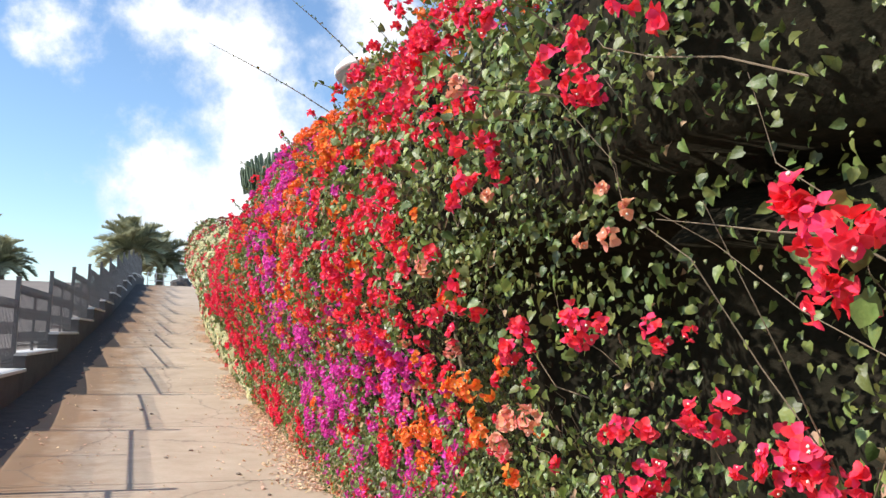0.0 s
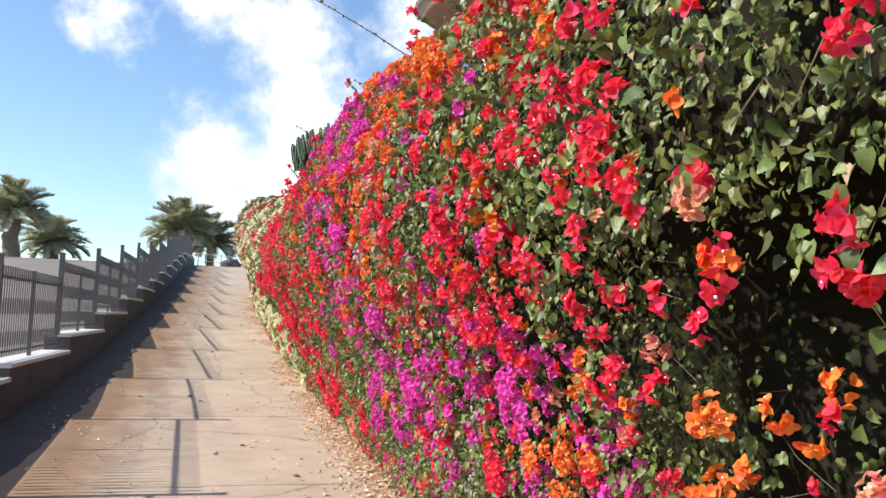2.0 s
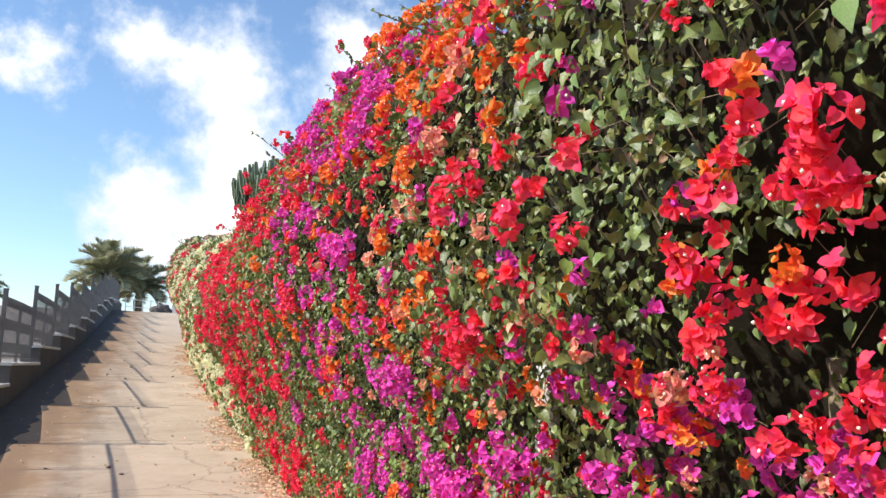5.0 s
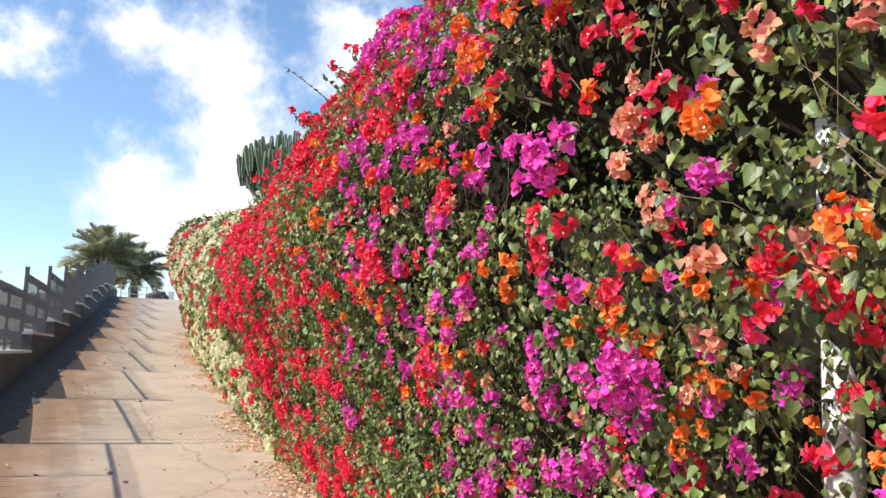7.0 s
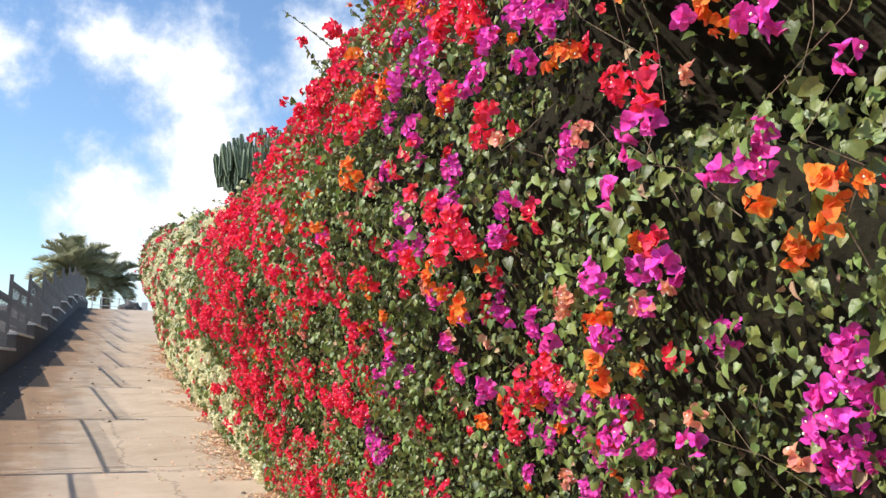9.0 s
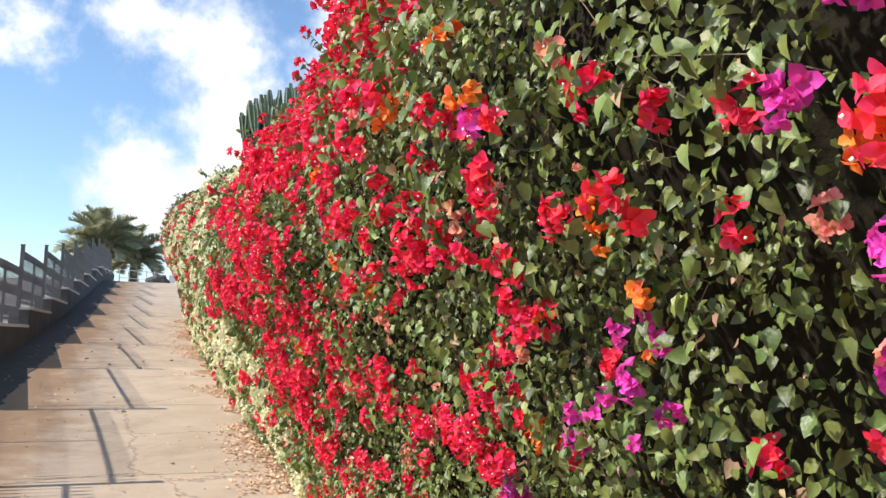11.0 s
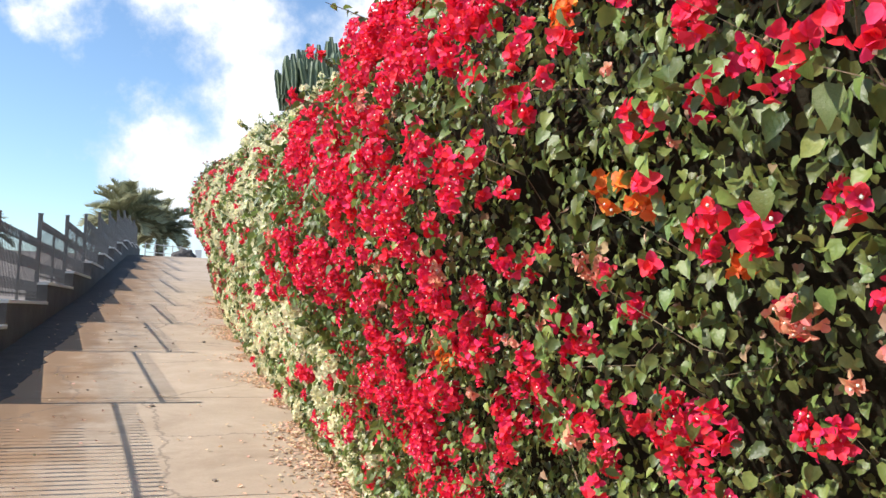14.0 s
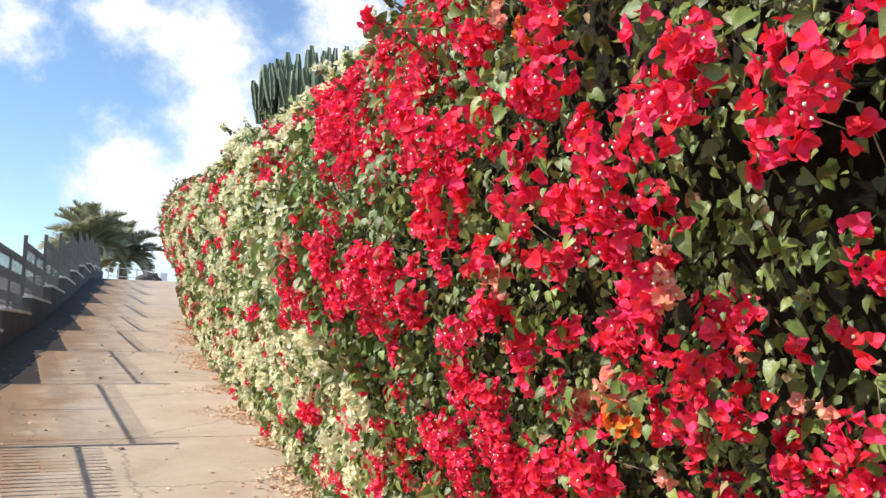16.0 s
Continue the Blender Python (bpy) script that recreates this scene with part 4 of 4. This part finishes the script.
def heads_for(y0, y1, rng):
    """All flower heads of a bush: colour, place along the path, arc, size."""
    made = []
    for colour, heads in CHOSEN.items():
        for y, s0, r in heads:
            if y0 <= y < y1:
                shade = "crimson" if colour == "red" and y > 8.2 else colour
                r *= 1.3
                count = 1 if r < 0.07 else max(2, round((r / 0.046) ** 2))
                for k in range(count):
                    a, d = k * 2.4 + rng.uniform(0, 1), r * 0.72 * math.sqrt((k + 0.4) / count) if count > 1 else 0.0
                    made.append((shade, y + d * math.cos(a), s0 + d * math.sin(a), r if count == 1 else 0.058 * rng.uniform(0.8, 1.15)))
    chosen = len(made)
    cell = 0.25
    y = y0
    while y < y1:
        s = 0.05
        while s < ARC[-1] - 0.7:
            z = float(np.interp(s, ARC, [p[1] for p in PROFILE]))
            patch = 0.25 + 1.7 * max(0.0, 0.45 + noise.noise(Vector((y * 2.1, s * 2.1, 50.0))))
            for colour, per in scatter_of(y, z):
                low = 1.2 if y > 8 and z < 0.6 else 1.0
                for _ in range(rng.poisson(per * (1.45 if 1.7 < y < 12.8 else 1.0) * cell * cell * patch * low)):
                    made.append((colour, y + rng.uniform(0, cell), s + rng.uniform(0, cell), rng.uniform(0.06, 0.125) if y > 12.8 else rng.uniform(0.016, 0.048) if y < 8.5 else rng.uniform(0.024, 0.062)))
            s += cell
        y += cell
    return made, chosen


def build_bush(n, y0, y1, label):
    rng = np.random.default_rng(100 + n)
    foot = Vector((1.9 + lean(y0), (y0 + y1) / 2, ground((y0 + y1) / 2)))
    bush = new("bougainvillea_bush" if n < 7 else "flowering_shrub")
    bush.location = foot
    off = np.array(foot)
    # leaves
    places, tips, normals, sizes, kinds = leaf_arrays(rng, y0, y1)
    near = y0 < 12
    form, form_faces = LEAF_FORM, LEAF_FACES
    bm = bmesh.new()
    tops = []
    more = sprigs(rng, bm, y0, y1, foot, tops)
    places, tips, normals, sizes, kinds = (np.concatenate(pair) for pair in zip((places, tips, normals, sizes, kinds), more))
    verts, faces = blades(form, form_faces, places - off, tips, normals, sizes)
    me = mesh_of("foliage", verts, faces, [LEAF, LEAF_YOUNG, LEAF_DRY], np.repeat(kinds, len(form_faces)), smooth=near)
    tagged(link_part("foliage", me, bush), kind="stuff")
    # near-black sheet behind the leaves; its colour stands in for the shade inside
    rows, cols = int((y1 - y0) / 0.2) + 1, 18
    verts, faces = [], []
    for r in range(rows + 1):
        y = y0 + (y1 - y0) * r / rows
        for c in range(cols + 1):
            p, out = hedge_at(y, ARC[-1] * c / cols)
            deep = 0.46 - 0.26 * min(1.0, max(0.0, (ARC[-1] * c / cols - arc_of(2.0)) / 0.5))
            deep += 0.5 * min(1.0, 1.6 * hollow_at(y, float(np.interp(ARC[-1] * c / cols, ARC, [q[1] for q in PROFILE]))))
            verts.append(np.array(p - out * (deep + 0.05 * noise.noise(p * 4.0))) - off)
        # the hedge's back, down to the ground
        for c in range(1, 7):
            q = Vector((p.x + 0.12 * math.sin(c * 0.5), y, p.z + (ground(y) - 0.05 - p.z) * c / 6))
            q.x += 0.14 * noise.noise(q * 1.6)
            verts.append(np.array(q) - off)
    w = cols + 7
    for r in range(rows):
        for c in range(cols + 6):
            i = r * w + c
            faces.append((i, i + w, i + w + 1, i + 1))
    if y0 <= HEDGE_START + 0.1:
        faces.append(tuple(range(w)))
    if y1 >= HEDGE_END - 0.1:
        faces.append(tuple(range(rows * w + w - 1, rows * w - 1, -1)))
    link_part("inner_growth", mesh_of("inner_growth", verts, faces, [SHADE_CORE], smooth=True), bush)
    # stems that show between the leaves
    for _ in range(int((42 if y0 < 9 else 14) * (y1 - y0))):
        y, s = rng.uniform(y0, y1), rng.uniform(0.1, ARC[-1] - 1.2)
        dy, ds, deep = rng.normal() * 0.06, abs(rng.normal()) * 0.05 + 0.015, rng.uniform(0.0, 0.2)
        girth = rng.uniform(0.22, 0.55)
        line = []
        for k in range(5):
            p, out = hedge_at(y, s)
            line.append(p - out * (deep - 0.03 * k * rng.random()) - foot)
            y, s = y + dy + rng.normal() * 0.05, s + ds + rng.normal() * 0.05
        tube(bm, line, [r * girth for r in (0.0036, 0.0032, 0.0027, 0.0021, 0.0012)], 4, False)
    tagged(part("twig_tangle", bm, TWIG, bush), kind="stuff")
    bm = bmesh.new()
    for k in range(3):
        a = rng.uniform(-0.5, 0.5)
        top = Vector((-0.4 + 0.2 * k, a * 1.4, 1.5))
        tube(bm, [Vector((0.05 * k, 0.1 * (k - 1), -0.1)), Vector((-0.1, 0.3 * a, 0.6)), top], [0.05, 0.04, 0.025], 8)
    part("trunk", bm, TWIG, bush, smooth=True)
    # flower heads
    heads = heads_for(y0, y1, rng)
    heads, chosen = heads
    order = list(range(len(heads)))
    joined = {}
    for y, s, q in tops:
        kinds_here = scatter_of(y, float(np.interp(s, ARC, [p[1] for p in PROFILE])))
        weights = np.array([w for _, w in kinds_here]) + 0.01
        if rng.random() < 0.55:
            colour = kinds_here[rng.choice(len(kinds_here), p=weights / weights.sum())][0]
            pick, size = head_of(rng.uniform(0.02, 0.045), int(rng.integers(3)))
            joined.setdefault(colour, []).append((pick, np.array(Matrix.Translation(q - foot) @ pose(0, 0, 0, rng.uniform(-60, 60), rng.uniform(-80, 20), 0) @ Matrix.Diagonal((size, size, size, 1)))))
    for rank, h in enumerate(order):
        colour, y, s, radius = heads[h]
        pick, size = head_of(radius, rank)
        p, out = hedge_at(y, s)
        way = (out + Vector((-0.25, -0.10, 0.2)) + Vector(rng.normal(size=3) * 0.25)).normalized()
        stand = rng.uniform(0.02, 0.07) if h < chosen else rng.uniform(-0.03, 0.04)
        m = Matrix.Translation(p + out * stand - foot) @ way.to_track_quat("Z", "Y").to_matrix().to_4x4() @ Matrix.Rotation(rng.uniform(0, 6.28), 4, "Z") @ Matrix.Diagonal((size, size, size, 1))
        if rank < 300:
            link_part("blossom", FINE_CLUSTERS[colour][pick] if y0 < 12 else CLUSTERS[colour][pick], bush, m)
        else:
            joined.setdefault(colour, []).append((pick, np.array(m)))
    for colour, some in joined.items():
        verts, faces, index = [], [], []
        for k, m in some:
            vs, fs, ix = CLUSTER_DATA[colour][k]
            base = sum(len(v) for v in verts)
            verts.append(vs @ m[:3, :3].T + m[:3, 3])
            faces += [tuple(i + base for i in f) for f in fs]
            index += ix
        me = mesh_of("further_blossom", np.concatenate(verts), faces, [COLOURS[colour], TUBE], index, smooth=True)
        tagged(link_part("further_blossom", me, bush), kind="stuff")
    # single leaves that stand clear of the mass
    if y0 < 12:
        for _ in range(int(60 * (min(y1, 12.5) - max(y0, 0.4)))):
            y, s = rng.uniform(max(y0, 0.4), y1), rng.uniform(0.3, ARC[-1] - 1.3)
            p, out = hedge_at(y, s)
            tip = (Vector((0, 0, -0.7)) + out * 0.5 + Vector(rng.normal(size=3) * 0.4)).normalized()
            up = out + Vector((-0.3, 0, 0.5)) + Vector(rng.normal(size=3) * 0.35)
            side = up.cross(tip).normalized()
            turn = Matrix((tip, side, tip.cross(side))).transposed().to_4x4()
            size = rng.uniform(0.024, 0.042)
            if hollow_at(y, float(np.interp(s, ARC, [q[1] for q in PROFILE]))) > 0.05:
                continue
            link_part("leaf", SINGLE_LEAF, bush, Matrix.Translation(p + out * rng.uniform(0.0, 0.07) - foot) @ turn @ Matrix.Diagonal((size, size, size, 1)))
    return tagged(bush, label, "flowering shrub", "hedge row")


for n, (ya, yb, words) in enumerate(BUSHES):
    build_bush(n, ya, yb, words)


# long bare shoots that arch out of the hedge top
def build_shoot(y, z, reach, lift, seed):
    rnd = random.Random(seed)
    p, out = hedge_at(y, arc_of(z))
    shoot = new("hedge_shoot")
    shoot.location = p
    line = [Vector((-reach * u, 0.1 * u, lift * (1.25 * u - 0.25 * u * u))) + Vector((0.10, 0, -0.12)) * (1 - u) for u in (0, 0.2, 0.4, 0.6, 0.8, 1.0)]
    part("stem", tube(bmesh.new(), line, [0.005, 0.0045, 0.004, 0.0033, 0.0026, 0.0015], 5), TWIG, shoot)
    places, tips, normals, sizes = [], [], [], []
    for k in range(26):
        u = k / 26
        i = min(int(u * 5), 4)
        q = line[i].lerp(line[i + 1], u * 5 - i)
        places.append(q)
        tips.append((rnd.uniform(-1, 1), rnd.uniform(-1, 1), rnd.uniform(-0.6, 0.8)))
        normals.append((0.2, rnd.uniform(-1, 1), 1))
        sizes.append(rnd.uniform(0.016, 0.032))
    verts, faces = blades(LEAF_FORM, LEAF_FACES, np.array(places), np.array(tips), np.array(normals, float), np.array(sizes))
    link_part("small_leaves", mesh_of("small_leaves", verts, faces, [LEAF]), shoot)
    tagged(shoot, "thin arching bougainvillea shoot with tiny leaves above the hedge", "shoot", "hedge shoots")


build_shoot(6.2, 2.85, 1.10, 0.50, 1)
build_shoot(5.35, 2.6, 0.30, 0.02, 2)
build_shoot(4.6, 2.8, 0.62, 0.55, 3)
build_shoot(5.0, 2.8, 0.16, 0.34, 4)
build_shoot(9.6, 2.7, 0.45, 0.30, 5)


# ---------------------------------------------------------------- litter on the path
def build_litter():
    rng = np.random.default_rng(7)
    places, tips, normals, sizes = [], [], [], []
    for _ in range(26000):
        y = rng.uniform(2, 30)
        x = 1.5 + lean(y) - abs(rng.normal()) * 0.26 + 0.08
        if rng.random() < 0.02:
            x = rng.uniform(-1.9, 1.2)
        elif noise.noise(Vector((y * 1.1, x, 2.0))) < -0.15:
            continue
        places.append((x, y, ground(y) + rng.uniform(0.004, 0.02)))
        tips.append((rng.normal(), rng.normal(), 0.12 * rng.normal()))
        normals.append((0.3 * rng.normal(), 0.3 * rng.normal(), 1))
        sizes.append(rng.uniform(0.020, 0.045))
    verts, faces = blades(BRACT_FORM, BRACT_FACES, np.array(places), np.array(tips), np.array(normals, float), np.array(sizes))
    tagged(new("fallen_bracts", mesh_of("fallen_bracts", verts, faces, [LITTER])), "dry pinkish fallen bracts strewn along the hedge foot", "leaf litter", kind="stuff")
    for k in range(28):
        y, x = rng.uniform(6, 26), rng.uniform(-1.1, 1.0)
        bm = bmesh.new()
        bmesh.ops.create_icosphere(bm, subdivisions=1, radius=1.0)
        r = rng.uniform(0.012, 0.03)
        for v in bm.verts:
            v.co = Vector((v.co.x * r * rng.uniform(0.8, 1.4), v.co.y * r * rng.uniform(0.8, 1.4), v.co.z * r * 0.55))
        me = bpy.data.meshes.new("pebble")
        bm.to_mesh(me)
        bm.free()
        me.materials.append(PEBBLE)
        stone = new("pebble", me)
        stone.location = (x, y, ground(y) + r * 0.35)
        tagged(stone, "small brown pebble lying on the concrete path", "pebble", "pebbles")


build_litter()


# ---------------------------------------------------------------- palms
def frond_mesh(seed, length):
    rnd = random.Random(seed)
    line = []
    droop = rnd.uniform(0.40, 0.80)
    for k in range(9):
        u = k / 8
        line.append(Vector((length * (u - 0.12 * u * u), 0, length * (0.42 * u - droop * 0.75 * u * u))))
    bm = bmesh.new()
    tube(bm, line, [0.05 * (1 - 0.9 * k / 8) for k in range(9)], 4)
    me = bpy.data.meshes.new("frond")
    for k in range(34):
        u = 0.10 + 0.88 * k / 34
        i = min(int(u * 8), 7)
        q = line[i].lerp(line[i + 1], u * 8 - i)
        ahead = (line[i + 1] - line[i]).normalized()
        span = length * 0.20 * math.sin(math.pi * min(1.0, 0.25 + 0.75 * u)) + 0.12
        for side in (-1, 1):
            tip = q + (ahead * 0.6 + Vector((0, side * 0.8, 0.35 + rnd.uniform(-0.25, 0.15)))).normalized() * span
            wide = ahead * 0.032
            vs = [bm.verts.new(v) for v in (q - wide, q + wide, tip)]
            bm.faces.new(vs if side > 0 else vs[::-1])
    bm.to_mesh(me)
    bm.free()
    me.materials.append(FROND)
    return me


FRONDS = [frond_mesh(k, 1.0) for k in range(4)]


def build_palm(x, y, crown_z, spread, seed, label):
    rnd = random.Random(seed)
    z0 = ground(y)
    palm = new("date_palm")
    palm.location = (x, y, z0)
    height = crown_z - z0
    bm = bmesh.new()
    pts = [Vector((0.06 * math.sin(k), 0.05 * math.cos(k * 1.7), -0.2 + (height + 0.2) * k / 10)) for k in range(11)]
    tube(bm, pts, [0.46 - 0.015 * k + 0.05 * (k % 2) + (0.12 if k > 8 else 0) for k in range(11)], 12)
    part("trunk", bm, BARK, palm, smooth=True)
    for k in range(38):
        tilt = 30 - 95 * (k / 38) + rnd.uniform(-8, 8)
        m = Matrix.Translation((0, 0, height + 0.1)) @ Matrix.Rotation(k * 2.399 + rnd.uniform(-0.2, 0.2), 4, "Z") @ Matrix.Rotation(radians(tilt), 4, "Y") @ Matrix.Rotation(rnd.uniform(-0.4, 0.4), 4, "X") @ Matrix.Scale(spread * rnd.uniform(0.85, 1.1), 4)
        link_part("frond", FRONDS[k % 4], palm, m)
    return tagged(palm, label, "palm tree", "palms")


build_palm(-4.6, 80.0, 8.8, 4.3, 1, "stout date palm with a wide feathery crown by the path")
build_palm(-2.0, 84.0, 8.3, 3.6, 2, "smaller date palm with drooping fronds beside the larger one")
build_palm(-11.5, 60.0, 5.7, 2.6, 3, "low date palm behind the metal fence")
build_palm(-11.6, 50.0, 6.6, 2.4, 4, "dark date palm behind the metal fence")


# ---------------------------------------------------------------- candelabra cactus behind the hedge
def arm_mesh(seed):
    rnd = random.Random(seed)
    bm = bmesh.new()
    rings, sides = 9, 10
    loops = []
    for r in range(rings):
        u = r / (rings - 1)
        pinch = 1.0 - 0.10 * (r % 2)
        taper = (0.75 + 0.25 * min(1, u * 4)) * (1 if u < 0.9 else 0.55)
        loop = []
        for k in range(sides):
            rad = 0.052 * taper * pinch * (1.25 if k % 2 == 0 else 0.72)
            a = 2 * math.pi * k / sides
            loop.append(bm.verts.new((rad * math.cos(a) + 0.04 * math.sin(u * 2 + seed), rad * math.sin(a), u)))
        loops.append(loop)
    for a, b in zip(loops, loops[1:]):
        for k in range(sides):
            bm.faces.new((a[k], a[(k + 1) % sides], b[(k + 1) % sides], b[k]))
    bm.faces.new(loops[-1])
    bm.faces.new(loops[0][::-1])
    me = bpy.data.meshes.new("arm")
    bm.to_mesh(me)
    bm.free()
    me.materials.append(CACTUS)
    return me


def build_cactus(x, y, top):
    rnd = random.Random(11)
    z0 = ground(y)
    cactus = new("candelabra_cactus")
    cactus.location = (x, y, z0)
    h = top - z0
    part("trunk", tube(bmesh.new(), [Vector((0, 0, -0.1)), Vector((0.05, 0, h * 0.4)), Vector((0, 0, h * 0.72))], [0.22, 0.2, 0.17], 10), BARK, cactus)
    arms = [arm_mesh(k) for k in range(4)]
    for k in range(240):
        a = k * 2.399
        r = 1.55 * math.sqrt((k + 0.5) / 240)
        foot_z = h * 0.70 - 0.1 + 0.45 * (r / 1.55) ** 2 + rnd.uniform(-0.1, 0.1)
        tall = (h - foot_z) * (1.0 - 0.48 * (r / 1.55) ** 2) * rnd.uniform(0.70, 1.02)
        m = pose(r * math.cos(a), r * math.sin(a), foot_z, -8 * math.sin(a) * r, 8 * math.cos(a) * r, rnd.uniform(0, 90)) @ Matrix.Diagonal((1.05, 1.05, tall, 1))
        link_part("arm", arms[k % 4], cactus, m)
    bm = bmesh.new()
    for k in range(14):
        a = k * 0.449
        tube(bm, [Vector((0, 0, h * 0.45 + 0.02 * k)), Vector((0.7 * math.cos(a), 0.7 * math.sin(a), h * 0.58)), Vector((1.3 * math.cos(a), 1.3 * math.sin(a), h * 0.75))], [0.1, 0.09, 0.08], 6)
    part("boughs", bm, CACTUS, cactus)
    return tagged(cactus, "tall dark green candelabra cactus rising behind the hedge", "cactus")


build_cactus(3.15, 24.4, 7.15)


# ---------------------------------------------------------------- lamp above the hedge
def build_lamp(x, y, z):
    z0 = ground(y)
    lamp = new("garden_lamp")
    lamp.location = (x, y, z0)
    h = z - z0
    part("post", tube(bmesh.new(), [Vector((0, 0, -0.1)), Vector((0, 0, h - 0.1))], [0.05, 0.045], 12), WHITE_PAINT, lamp, smooth=True)

    def turned(profile, sides=28):
        bm = bmesh.new()
        rings = [[bm.verts.new((r * math.cos(2 * math.pi * k / sides), r * math.sin(2 * math.pi * k / sides), q)) for k in range(sides)] for r, q in profile]
        for a, b in zip(rings, rings[1:]):
            for k in range(sides):
                bm.faces.new((a[k], a[(k + 1) % sides], b[(k + 1) % sides], b[k]))
        bm.faces.new(rings[0][::-1])
        bm.faces.new(rings[-1])
        return bm

    part("hood", turned([(0.47, h), (0.48, h + 0.03), (0.44, h + 0.08), (0.30, h + 0.13), (0.08, h + 0.155)]), WHITE_PAINT, lamp, "white domed hood", True)
    part("bowl", turned([(0.06, h - 0.2), (0.25, h - 0.14), (0.40, h - 0.05), (0.455, h - 0.004)]), UNDERSIDE, lamp, "brown tapering underside", True)
    return tagged(lamp, "round white-topped lamp with a brown underside behind the hedge", "lamp")


build_lamp(1.52, 5.75, 3.48)


# ---------------------------------------------------------------- at the crest
def build_crest():
    rail = new("far_railing")
    rail.location = (-2.4, 66.0, ground(66.0))
    post = bmesh.new()
    box(post, -0.04, 0.04, -0.04, 0.04, -0.1, 1.1, 0.01)
    me = bpy.data.meshes.new("post")
    post.to_mesh(me)
    post.free()
    me.materials.append(COPING)
    for k in range(6):
        link_part("post", me, rail, pose(0.55 * k, 1.6 * k, 0.05 * 1.6 * k))
    for z in (0.45, 1.0):
        part("rail", tube(bmesh.new(), [Vector((0, 0, z)), Vector((2.75, 8.0, z + 0.4))], [0.03, 0.03], 6), COPING, rail)
    tagged(rail, "pale railing crossing the top of the slope", "railing")
    rng = random.Random(3)
    bm = bmesh.new()
    bmesh.ops.create_icosphere(bm, subdivisions=3, radius=1.0)
    for v in bm.verts:
        d = 1 + 0.35 * noise.noise(v.co * 1.9)
        v.co = Vector((v.co.x * 0.75 * d, v.co.y * 0.6 * d, max(-0.2, v.co.z * 0.55 * d)))
    me = bpy.data.meshes.new("boulder")
    bm.to_mesh(me)
    bm.free()
    me.materials.append(DARK_STONE)
    stone = new("boulder", me)
    stone.location = (0.05, 64.0, ground(64.0) + 0.15)
    tagged(stone, "dark rock heap at the top of the path", "rock")
    bm = bmesh.new()
    box(bm, -0.22, 0.22, -0.22, 0.22, -0.05, 0.75, 0.03)
    me = bpy.data.meshes.new("bollard")
    bm.to_mesh(me)
    bm.free()
    me.materials.append(WHITE_PAINT)
    block = new("bollard", me)
    block.location = (0.95, 66.0, ground(66.0))
    tagged(block, "white painted block at the top of the path", "bollard")


build_crest()
